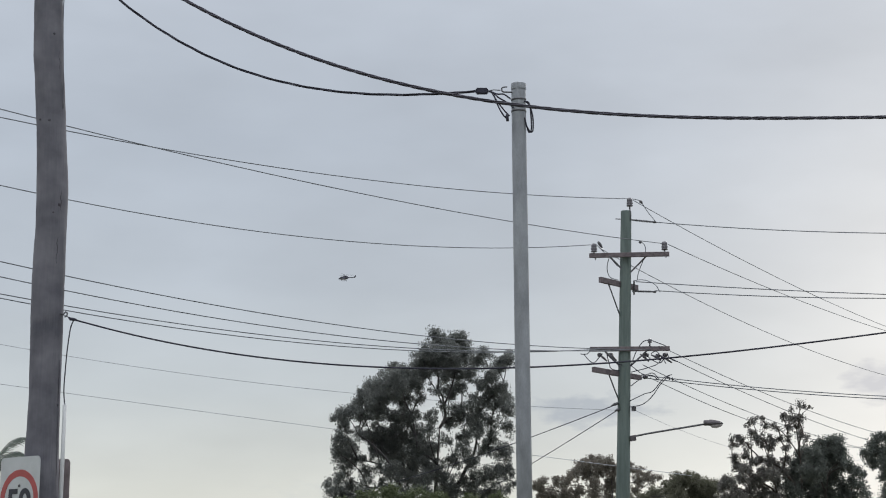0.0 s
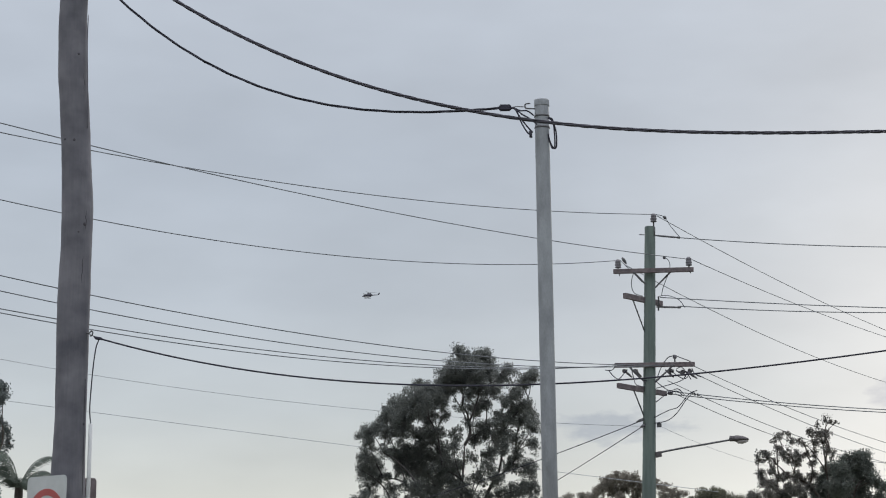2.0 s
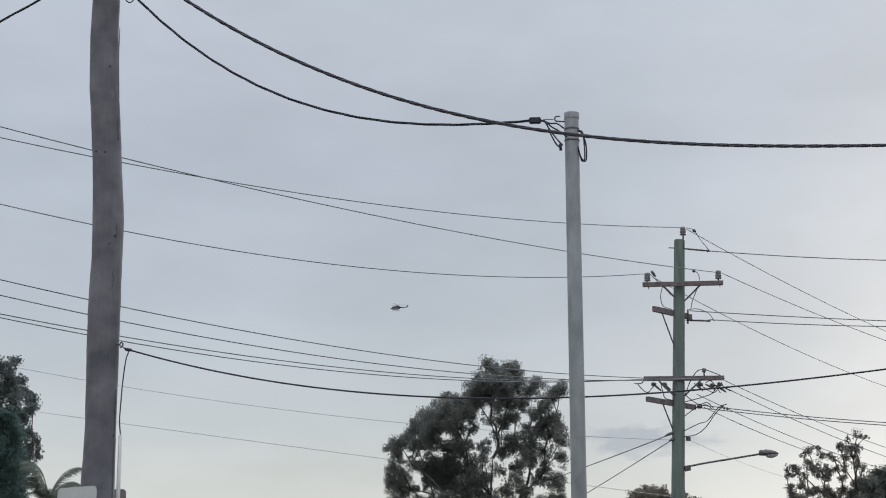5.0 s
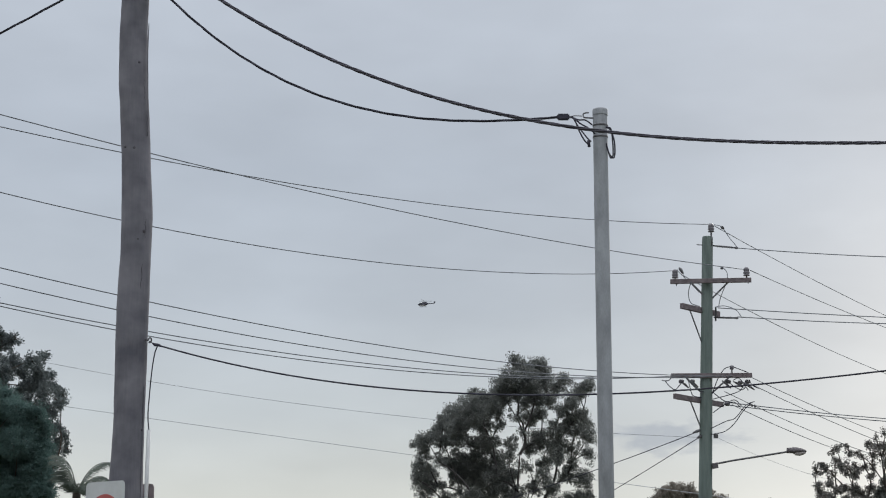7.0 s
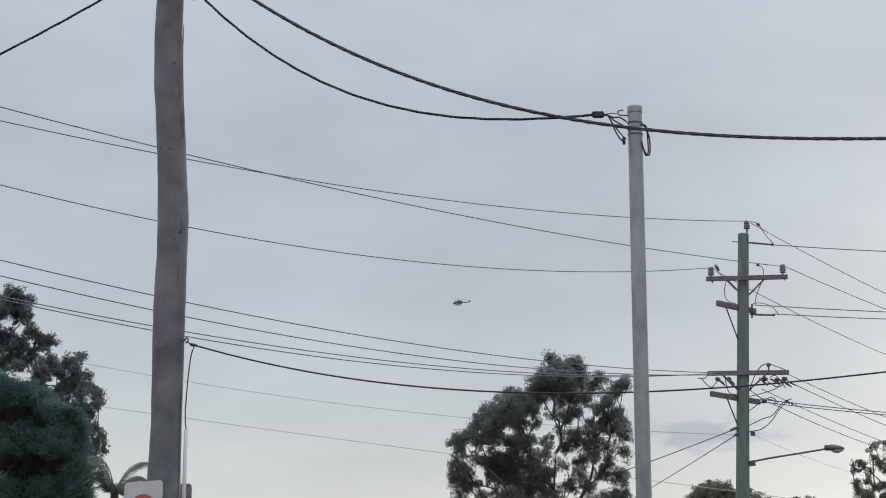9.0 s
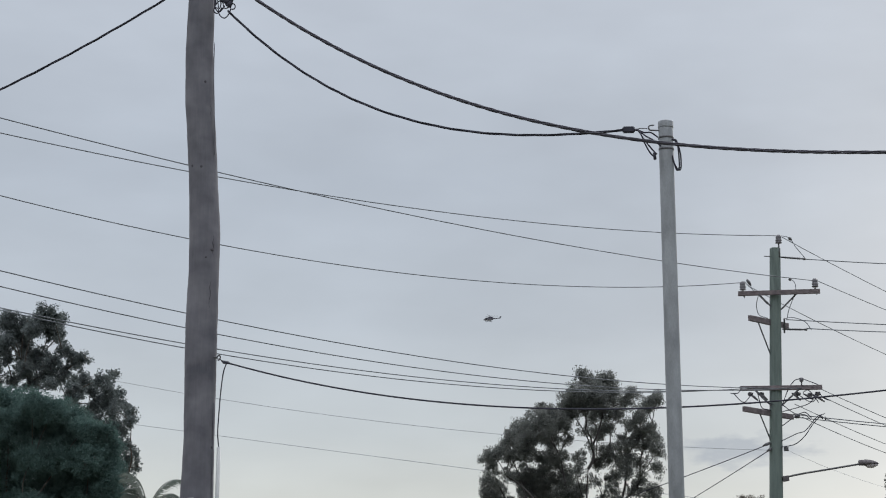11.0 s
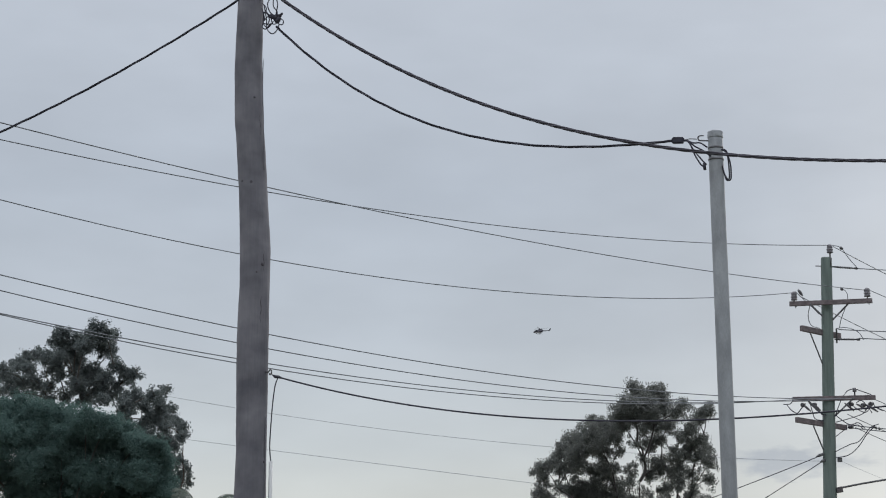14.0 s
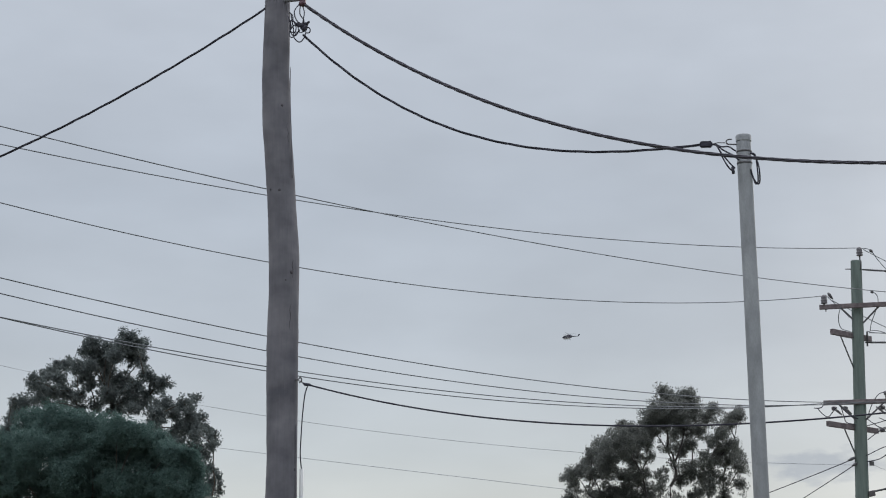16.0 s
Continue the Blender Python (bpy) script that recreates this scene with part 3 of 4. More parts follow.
def power_pole():
    e = thing("power_pole", (PX, PY, 0), "green-grey timber power pole with four brown crossarms", "utility pole")
    rows = [(0.21, 0), (0.183, 5.0), (0.165, 8.4), (0.148, 11.99), (0.147, 12.01), (0.141, 12.025), (0.13, 12.03)]
    lean = (0.0306, 0, 1)
    lathe("shaft", rows, WOOD_GREEN, e, at=(-0.257, 0, 0), axis=lean, sides=22)

    def px(z):
        return -0.257 + 0.0306 * z
    # top pin
    tube("pin", [(px(11.9) + 0.10, -0.1, 11.75), (px(12.1) + 0.09, -0.1, 12.12)], 0.022, DARK_STEEL, e, "steel ridge pin", 8)
    pin_insulator(e, px(12.1) + 0.09, -0.1, 12.13)
    # upper arm
    y0 = -0.16
    upper = beam("crossarm", (4.075 - PX, 0.1 + y0, 10.74), (6.25 - PX, -0.3 + y0, 10.71), 0.10, 0.125, ARM_WOOD, e, "brown hardwood crossarm")
    pin_insulator(e, 4.205 - PX, 0.08 + y0, 10.83)
    pin_insulator(e, 6.125 - PX, -0.28 + y0, 10.82)
    for sx, foot in ((-0.47, 10.36), (0.55, 10.26)):
        beam("brace", (px(10.7) + sx, -0.12 + y0 * 0.6, 10.69), (px(10.3) + (0.13 if sx > 0 else -0.13), -0.16, foot), 0.02, 0.045, DARK_STEEL, e, "flat steel brace", 0.003)
    for xx in (4.24 - PX, 6.16 - PX):
        lathe("pin_nut", [(0.03, 0.0), (0.03, -0.04), (0.012, -0.05), (0.012, -0.09)], DARK_STEEL, e, "steel pin nut", (xx, (0.08 if xx < 0 else -0.28) + y0, 10.70), (0, 0, 1), 8)
    # second arm, end on to the view
    beam("crossarm", (4.30 - PX, -0.75, 9.94), (5.46 - PX, 0.62, 9.94), 0.10, 0.15, ARM_WOOD, e, "brown hardwood crossarm")
    beam("brace", (4.56 - PX, -0.46, 9.86), (px(9.0) - 0.14, -0.05, 9.05), 0.02, 0.04, DARK_STEEL, e, "flat steel brace", 0.003)
    beam("bracket", (5.34 - PX, 0.25, 10.08), (5.34 - PX, 0.35, 9.70), 0.045, 0.045, DARK_STEEL, e, "steel tee bracket", 0.006)
    strain_insulator(e, (5.27 - PX, 0.0, 11.77), (5.97 - PX, 0.0, 11.703))
    tube("eye_bolt", [(px(11.8) - 0.30, 0, 11.80), (px(11.8) + 0.26, 0, 11.77)], 0.014, DARK_STEEL, e, "through bolt", 6)
    strain_insulator(e, (5.28 - PX, 0.3, 9.80), (5.95 - PX, 0.15, 9.755))
    # jumpers of the upper arm
    for pts in (((5.30 - PX, -0.1, 12.35), (5.52 - PX, -0.1, 12.28), (5.72 - PX, -0.05, 12.0), (5.96 - PX, 0, 11.71)),
                ((4.26 - PX, 0.0, 11.09), (4.40 - PX, 0.2, 11.0), (4.72 - PX, 0.28, 10.7), (4.9 - PX, 0.3, 10.5)),
                ((4.62 - PX, -0.3, 10.70), (4.58 - PX, 0.1, 10.45), (4.66 - PX, 0.25, 10.2), (4.9 - PX, 0.25, 10.1)),
                ((5.48 - PX, -0.2, 11.12), (5.59 - PX, -0.2, 11.03), (5.63 - PX, -0.2, 10.9), (5.60 - PX, -0.2, 10.7), (5.45 - PX, 0, 10.3), (5.42 - PX, 0.2, 10.1)),
                ((5.33 - PX, 0.35, 10.1), (5.6 - PX, 0.3, 10.12), (5.9 - PX, 0.2, 9.98), (6.05 - PX, 0.15, 9.75))):
        tube("jumper", arc(pts, 8), 0.011, ALU, e, "bent aluminium jumper wire", 5)
    # tap clamps on the lines
    for p, q in (((4.33 - PX, 0.04, 11.16), (4.45 - PX, 0.06, 10.98)), ((5.50 - PX, -0.1, 12.30), (5.58 - PX, -0.1, 12.22)), ((5.45 - PX, -0.2, 11.12), (5.52 - PX, -0.2, 11.07))):
        p, q = Vector(p), Vector(q)
        tube("tap_clamp", [p, p.lerp(q, 0.3), p.lerp(q, 0.7), q], [0.022, 0.045, 0.04, 0.016], DARK_STEEL, e, "dark line clamp", 7)
    # low-voltage arm
    beam("crossarm", (4.04 - PX, y0, 8.10), (6.235 - PX, y0, 8.12), 0.10, 0.125, ARM_WOOD, e, "brown hardwood crossarm")
    for sx in (-0.62, 0.64):
        beam("brace", (px(8.1) + sx, -0.12 + y0 * 0.6, 8.10), (px(7.7) + (0.13 if sx > 0 else -0.13), -0.16, 7.62), 0.02, 0.045, DARK_STEEL, e, "flat steel brace", 0.003)
    for xx in (4.32, 4.62, 5.60, 5.92, 6.12):
        lathe("shackle_insulator", [(0.02, 0.06), (0.06, 0.045), (0.045, 0.0), (0.06, -0.045), (0.02, -0.06)], PORCELAIN, e, "small grey porcelain reel", (xx - PX, -0.05, 7.96 if xx != 5.92 else 7.93), (0.5, 0.8, 0.1), 12)
    for a, b in (((5.42, 7.98), (5.66, 7.78)), ((5.72, 7.96), (6.0, 7.80)), ((5.95, 7.94), (6.20, 7.82)), ((4.30, 7.95), (4.52, 7.78)), ((4.55, 7.97), (4.78, 7.80)), ((6.05, 7.88), (6.30, 7.74))):
        tube("dead_end", [(a[0] - PX, -0.1, a[1]), ((a[0] + b[0]) / 2 - PX, -0.1, (a[1] + b[1]) / 2 + 0.01), (b[0] - PX, -0.05, b[1])], [0.015, 0.036, 0.018], PORCELAIN, e, "grey dead-end grip", 7)
    def low_jumper(pts):
        tube("jumper", arc([(x - PX, -0.18, z) for x, z in pts], 7), 0.0125, BLACK_XLPE, e, "bent black jumper wire", 5)
    for pts in (((4.06, 8.10), (3.98, 7.98), (3.85, 7.96), (3.78, 7.97)), ((3.86, 7.97), (4.0, 7.80), (4.14, 7.72), (4.26, 7.84), (4.38, 7.98)), ((4.45, 8.02), (4.6, 7.86), (4.75, 7.72), (4.92, 7.66)),
                ((4.5, 7.98), (4.55, 7.74), (4.62, 7.56), (4.85, 7.50)), ((5.16, 7.66), (5.32, 8.05), (5.5, 8.30), (5.68, 8.36)), ((5.15, 7.46), (5.6, 7.58), (5.9, 7.7), (6.02, 7.9)),
                ((5.6, 7.92), (5.75, 7.8), (5.95, 7.72), (6.1, 7.86))):
        low_jumper(pts)
    for pts in (((5.14, 7.66), (5.5, 7.40), (5.75, 7.44), (5.92, 7.28)), ((5.14, 7.08), (5.45, 7.30), (5.72, 7.38), (5.9, 7.24)),
                ((5.08, 6.66), (5.5, 6.86), (5.75, 6.95), (6.05, 7.30), (6.28, 7.40)), ((5.08, 6.50), (5.45, 6.58), (5.72, 6.80), (5.95, 7.12), (6.2, 7.38)), ((5.70, 8.36), (5.90, 8.28), (6.1, 8.2), (6.24, 8.09)),
                ((5.72, 7.98), (5.86, 8.04), (6.02, 7.86), (6.12, 7.70)), ((6.15, 8.0), (6.22, 7.86), (6.35, 7.78), (6.45, 7.76))):
        low_jumper(pts)
    lathe("insulator", [(0.02, -0.12), (0.02, 0.0), (0.06, 0.02), (0.05, 0.06), (0.06, 0.10), (0.02, 0.12)], PORCELAIN, e, "small grey porcelain pin", (5.69 - PX, -0.17, 8.27), (0, 0, 1), 12)
    # lower arm, end on to the view
    beam("crossarm", (4.05 - PX, -1.0, 7.44), (5.53 - PX, 0.9, 7.44), 0.10, 0.14, ARM_WOOD, e, "brown hardwood crossarm")
    beam("brace", (4.53 - PX, -0.42, 7.36), (px(6.6) - 0.15, -0.05, 6.72), 0.02, 0.04, DARK_STEEL, e, "flat steel brace", 0.003)
    for p in ((6.28, 7.37), (6.36, 7.35), (6.22, 7.40)):
        tube("tap_clamp", [(p[0] - PX, 0.4, p[1] + 0.04), (p[0] - PX, 0.4, p[1]), (p[0] - PX + 0.01, 0.4, p[1] - 0.05)], [0.012, 0.028, 0.018], DARK_STEEL, e, "dark line clamp", 6)
    lathe("shackle_insulator", [(0.02, 0.07), (0.065, 0.05), (0.045, 0.0), (0.065, -0.05), (0.02, -0.07)], PORCELAIN, e, "small grey porcelain reel", (5.66 - PX, 0.85, 7.46), (0.5, 0.8, 0.1), 12)
    # service anchors lower down
    for p, q in (((4.60, 6.545), (4.80, 6.625)), ((4.70, 6.40), (4.84, 6.47))):
        tube("service_anchor", [(p[0] - PX, -0.12, p[1]), ((p[0] + q[0]) / 2 - PX, -0.12, (p[1] + q[1]) / 2), (q[0] - PX, -0.1, q[1])], [0.018, 0.044, 0.034], DARK_STEEL, e, "dark wedge anchor", 7)
    beam("junction_box", (5.16 - PX, -0.1, 6.46), (5.28 - PX, -0.1, 6.46), 0.09, 0.11, DARK_STEEL, e, "small dark junction box", 0.01)
    return e


power_pole()


def street_lamp():
    e = thing("street_lamp", (5.16, 47.9, 5.70), "grey street lamp on a long arm from the power pole", "street lamp")
    tube("arm", arc([(-0.02, 0, 0.0), (0.5, -0.05, 0.10), (1.2, -0.12, 0.21), (1.95, -0.2, 0.33)], 8), 0.026, DARK_STEEL, e, sides=8)
    beam("bracket", (-0.06, 0, -0.05), (0.10, 0, -0.02), 0.10, 0.15, LAMP_GREY, e, "bolted arm bracket", 0.01)
    verts, faces = [], []
    rows = [(1.93, 0.05, 0.07), (1.94, 0.09, 0.095), (2.08, 0.10, 0.098), (2.10, 0.12, 0.112), (2.25, 0.14, 0.10), (2.36, 0.12, 0.07), (2.43, 0.07, 0.035), (2.46, 0.02, 0.01)]
    n = 16
    for x, w, h in rows:
        for k in range(n):
            a = 2 * math.pi * k / n
            verts.append((x, -0.2 + w * math.cos(a), 0.345 + h * math.sin(a) * (1.0 if math.sin(a) > 0 else 0.6)))
    for i in range(len(rows) - 1):
        for k in range(n):
            faces.append((i * n + k, i * n + (k + 1) % n, (i + 1) * n + (k + 1) % n, (i + 1) * n + k))
    faces += [tuple(range(n - 1, -1, -1)), tuple(range((len(rows) - 1) * n, len(rows) * n))]
    head = obj("head", verts, faces, LAMP_GREY, e, "cast grey lamp head", True)
    verts, faces = [], []
    rows = [(2.11, 0.05, 0.04), (2.16, 0.10, 0.085), (2.28, 0.115, 0.095), (2.38, 0.09, 0.06), (2.44, 0.03, 0.02)]
    for x, w, h in rows:
        for k in range(n):
            a = 2 * math.pi * k / n
            verts.append((x, -0.2 + w * math.cos(a), 0.315 + h * math.sin(a)))
    for i in range(len(rows) - 1):
        for k in range(n):
            faces.append((i * n + k, i * n + (k + 1) % n, (i + 1) * n + (k + 1) % n, (i + 1) * n + k))
    faces += [tuple(range(n - 1, -1, -1)), tuple(range((len(rows) - 1) * n, len(rows) * n))]
    obj("lens", verts, faces, LAMP_LENS, head, "clear bowl lens", True)


street_lamp()

# ---------------------------------------------------------------- lines strung from the power pole
HV = "thin bare aluminium high-voltage wire from the pole's top"
LV = "thin bare low-voltage wire from the lower crossarm"
for a, b, sag, skew in (
        ((5.25, 48.00, 12.38), (-24.48, 14.22, 11.91), 1.699, 0.0),
        ((6.16, 47.70, 11.03), (-23.56, 13.92, 11.97), 1.137, 0.0),
        ((4.22, 48.20, 11.105), (-25.48, 14.42, 13.457), 2.784, 0.029),
        ((5.33, 48.00, 12.336), (28.28, 86.71, 12.604), 0.664, 0.000),
        ((6.24, 47.70, 11.016), (29.20, 86.41, 12.773), 0.653, 0.000),
        ((4.42, 48.20, 10.984), (27.37, 86.91, 11.261), 0.976, 0.000)):
    wire("power_line", a, b, sag, 0.0105, ALU, HV, "power line", "high-voltage lines", skew, 60)
for a, b, sag, skew in (
        ((5.87, 48.00, 8.117), (-23.86, 14.22, 10.689), 1.748, -0.094),
        ((5.40, 48.00, 8.117), (-24.33, 14.22, 10.833), 1.995, -0.139),
        ((4.49, 48.00, 8.133), (-25.24, 14.22, 10.177), 1.840, -0.246),
        ((4.10, 48.00, 8.117), (-25.63, 14.22, 11.673), 2.539, 0.062),
        ((6.24, 48.00, 8.085), (29.19, 86.71, 8.185), 0.906, 0.000),
        ((6.23, 48.00, 7.896), (29.19, 86.71, 7.502), 0.874, 0.000),
        ((5.50, 48.00, 7.690), (28.45, 86.71, 8.216), 1.209, 0.000),
        ((5.69, 48.00, 7.333), (28.65, 86.71, 9.892), 1.777, 0.000)):
    wire("power_line", a, b, sag, 0.0105, ALU, LV, "power line", "low-voltage lines", skew, 60)
for a, b, sag, skew in (
        ((5.95, 48.00, 11.704), (21.95, 48.00, 11.815), 0.372, 0.000),
        ((5.36, 48.00, 10.016), (21.36, 48.00, 9.540), 0.155, 0.000),
        ((5.90, 48.00, 9.763), (21.90, 48.00, 10.041), 0.340, 0.000),
        ((5.57, 49.00, 7.533), (21.57, 49.00, 7.007), 0.384, 0.000),
        ((5.73, 49.00, 7.437), (21.73, 49.00, 6.872), 0.359, 0.000)):
    wire("power_line", a, b, sag, 0.0125, ALU, "thin dark branch wire leaving the power pole's strain arm", "power line", "branch lines", skew, 40)
for a, b, sag in (((-36.00, 85.00, 16.51), (8.95, 85.00, 10.16), 1.25), ((-36.00, 85.00, 13.45), (12.00, 85.00, 7.01), 0.079)):
    wire("telephone_line", a, b, sag, 0.0140, PALE_WIRE, "very thin pale line far behind the gum tree", "telephone line", "far lines", n=60)
wire("telephone_line", (5.22, 48.00, 6.459), (20.53, 73.80, 7.865), 1.217, 0.0048, PALE_WIRE, "very thin pale telephone line from the power pole", "telephone line")
wire("service_line", (4.78, 47.88, 6.60), (-6.65, 82.00, 5.48), 0.30, 0.0125, BLACK_XLPE, "black service line sloping down from the power pole", "cable", "house services")
wire("service_line", (4.85, 47.88, 6.48), (0.15, 80.00, 5.08), 0.10, 0.0125, BLACK_XLPE, "black service line sloping down from the power pole", "cable", "house services")


# ---------------------------------------------------------------- trees
GUM_TOP = [(-0.3, 12.47, 0.2), (0.16, 12.11, 0.41), (0.85, 12.13, 0.44), (0.29, 11.56, 0.58), (-0.4, 11.69, 0.41), (1.02, 11.49, 0.41), (-0.81, 11.25, 0.44), (-0.2, 11.12, 0.41), (-1.05, 10.88, 0.36), (0.53, 11.12, 0.34), (-1.54, 10.59, 0.49), (-1.9, 10.88, 0.34), (-2.14, 10.22, 0.63), (-2.87, 9.98, 0.56), (-3.3, 9.71, 0.34), (-2.67, 9.37, 0.51), (-1.65, 9.86, 0.46), (-3.54, 9.37, 0.22), (-1.05, 10.39, 0.36), (-0.64, 10.71, 0.29), (-4.07, 9.03, 0.31), (-4.41, 8.81, 0.22), (-3.66, 9.15, 0.22), (-2.81, 9.06, 0.31)]
GUM_LOW = [(-2.61, 8.04, 0.56), (-1.89, 8.04, 0.56), (-1.04, 8.04, 0.41), (-1.88, 7.37, 0.65), (-0.92, 7.32, 0.58), (-2.66, 7.44, 0.43), (-1.28, 6.6, 0.48), (-1.93, 6.53, 0.34), (-0.39, 7.44, 0.39), (-0.32, 6.7, 0.46), (0.24, 6.05, 0.43), (-0.68, 5.98, 0.46), (-2.97, 8.04, 0.29), (-4.2, 7.8, 0.34), (-3.81, 7.56, 0.31), (-4.36, 7.32, 0.22), (-3.95, 7.13, 0.29), (-1.4, 6.17, 0.34), (0.52, 5.65, 0.38), (-1.51, 5.46, 0.38), (-2.11, 5.65, 0.34), (1.48, 5.6, 0.38), (2.2, 5.5, 0.38), (-4.03, 5.46, 0.34), (-3.31, 5.36, 0.34)]
GUM_SIDE = [(2.84, 11.22, 0.32), (2.47, 10.98, 0.29), (1.94, 11.69, 0.22), (2.99, 11.49, 0.19), (0.89, 9.03, 0.39), (1.28, 8.77, 0.24), (0.53, 9.98, 0.29), (0.92, 10.12, 0.24), (1.11, 8.04, 0.29), (2.18, 10.56, 0.29)]
GUM_OPEN = [(1.62, 11.25, 0.29), (1.86, 10.22, 0.34), (2.59, 10.03, 0.34), (2.95, 9.25, 0.29), (2.88, 9.78, 0.24), (1.5, 9.49, 0.34), (2.03, 9.49, 0.29), (0.65, 10.76, 0.34), (1.26, 10.76, 0.34), (0.16, 10.64, 0.24), (0.41, 8.69, 0.29), (1.61, 8.33, 0.34), (2.22, 8.69, 0.24), (2.94, 8.45, 0.24), (1.01, 7.49, 0.29), (0.53, 7.01, 0.34), (1.37, 7.01, 0.34), (1.97, 7.49, 0.29), (2.69, 7.37, 0.39), (2.81, 6.65, 0.38), (2.21, 6.41, 0.43), (1.49, 6.22, 0.38), (-3.34, 8.93, 0.27), (-4.06, 8.45, 0.24), (-3.46, 8.09, 0.22)]
GUM_WISP = [(-4.04, 6.6, 0.31), (-3.45, 7.01, 0.26), (-3.08, 6.53, 0.29), (-2.48, 6.7, 0.26), (-4.28, 6.17, 0.24), (-3.75, 5.93, 0.29), (-3.08, 5.89, 0.29), (-4.83, 5.98, 0.22), (-4.63, 5.58, 0.24), (-1.17, 8.93, 0.27), (-0.44, 8.81, 0.29), (-1.53, 8.93, 0.24), (-0.81, 9.66, 0.22), (-0.08, 10.03, 0.22), (0.16, 9.3, 0.22), (-0.44, 8.21, 0.24), (0.88, 6.17, 0.29), (2.92, 5.93, 0.29), (2.22, 8.09, 0.24), (-2.36, 6.05, 0.24), (0.28, 7.85, 0.22), (-1.89, 8.71, 0.34), (-1.31, 8.59, 0.29), (-2.13, 8.88, 0.29), (-1.51, 9.41, 0.24), (1.62, 8.95, 0.27), (2.46, 9.43, 0.27), (2.18, 9.8, 0.27)]
LACY_TOP = [(-0.63, 10.04, 0.22), (-0.71, 9.8, 0.27), (-0.43, 9.52, 0.27), (0.29, 10.14, 0.27), (0.19, 9.84, 0.28), (0.6, 9.99, 0.2), (0.83, 9.98, 0.13), (0.03, 9.61, 0.22), (0.52, 9.59, 0.22), (0.76, 9.49, 0.16), (-0.69, 9.31, 0.24), (-1.34, 9.48, 0.19), (-1.67, 9.41, 0.17), (-1.01, 9.31, 0.2), (-1.9, 9.18, 0.2), (-2.3, 9.0, 0.19), (-2.04, 8.78, 0.22), (-1.57, 9.01, 0.2), (-1.71, 8.7, 0.17), (-1.31, 8.69, 0.17), (0.22, 8.87, 0.36), (0.57, 8.71, 0.3), (-0.17, 8.57, 0.23), (-0.67, 8.83, 0.17), (-0.19, 9.89, 0.19), (-0.17, 9.48, 0.19), (-0.84, 9.05, 0.17)]
LACY_SIDE = [(0.86, 9.11, 0.16), (1.27, 8.79, 0.19), (1.53, 8.86, 0.14), (1.1, 9.01, 0.11), (1.39, 8.23, 0.26), (1.22, 7.93, 0.28), (1.71, 8.06, 0.23), (2.02, 8.3, 0.19), (2.34, 8.45, 0.14), (2.19, 7.98, 0.19), (2.51, 7.82, 0.17), (2.28, 7.66, 0.17), (2.68, 7.51, 0.14), (2.92, 7.35, 0.14), (2.85, 7.12, 0.12), (1.82, 7.59, 0.15), (2.38, 7.04, 0.17), (2.62, 6.88, 0.14), (2.55, 6.49, 0.17), (2.86, 6.5, 0.11), (3.03, 6.27, 0.11), (2.4, 6.11, 0.15), (2.8, 6.05, 0.12), (2.65, 5.81, 0.2), (2.23, 6.65, 0.2), (3.12, 5.89, 0.09), (2.72, 5.38, 0.21), (2.5, 5.0, 0.21)]
LACY_LOW = [(-2.6, 8.4, 0.2), (-2.85, 8.49, 0.11), (-2.75, 8.17, 0.14), (-2.97, 7.67, 0.2), (-3.12, 7.47, 0.2), (-2.24, 8.47, 0.14), (0.81, 8.25, 0.14), (0.23, 8.26, 0.12), (-0.98, 8.54, 0.17), (-0.48, 8.29, 0.17), (-0.19, 9.15, 0.22), (-0.26, 8.84, 0.16), (0.99, 8.49, 0.14), (-1.94, 8.37, 0.17), (-1.46, 8.36, 0.17), (-0.96, 8.19, 0.17), (0.01, 8.17, 0.17), (0.57, 8.13, 0.2), (0.48, 8.43, 0.17), (1.18, 7.6, 0.2), (1.64, 7.36, 0.14), (1.97, 7.77, 0.15), (2.04, 7.0, 0.14), (-2.9, 8.03, 0.16), (2.37, 7.42, 0.15), (2.11, 7.59, 0.15), (1.93, 7.24, 0.12)]
DENSE_TOP = [(-1.63, 7.37, 0.36), (-1.1, 7.43, 0.35), (-0.57, 7.31, 0.36), (0.03, 7.19, 0.36), (0.62, 7.11, 0.36), (1.15, 6.98, 0.32), (1.67, 6.8, 0.29), (2.0, 6.55, 0.2), (-1.59, 6.73, 0.43), (-0.85, 6.72, 0.46), (-0.09, 6.56, 0.46), (0.65, 6.48, 0.46), (1.39, 6.39, 0.43), (1.98, 6.31, 0.28), (-2.19, 6.67, 0.32), (-2.46, 6.14, 0.4), (-1.79, 6.23, 0.32), (-0.74, 5.97, 0.43), (-0.06, 5.85, 0.43), (0.68, 5.76, 0.43), (1.41, 5.75, 0.43), (2.07, 5.81, 0.4), (2.51, 5.69, 0.23)]
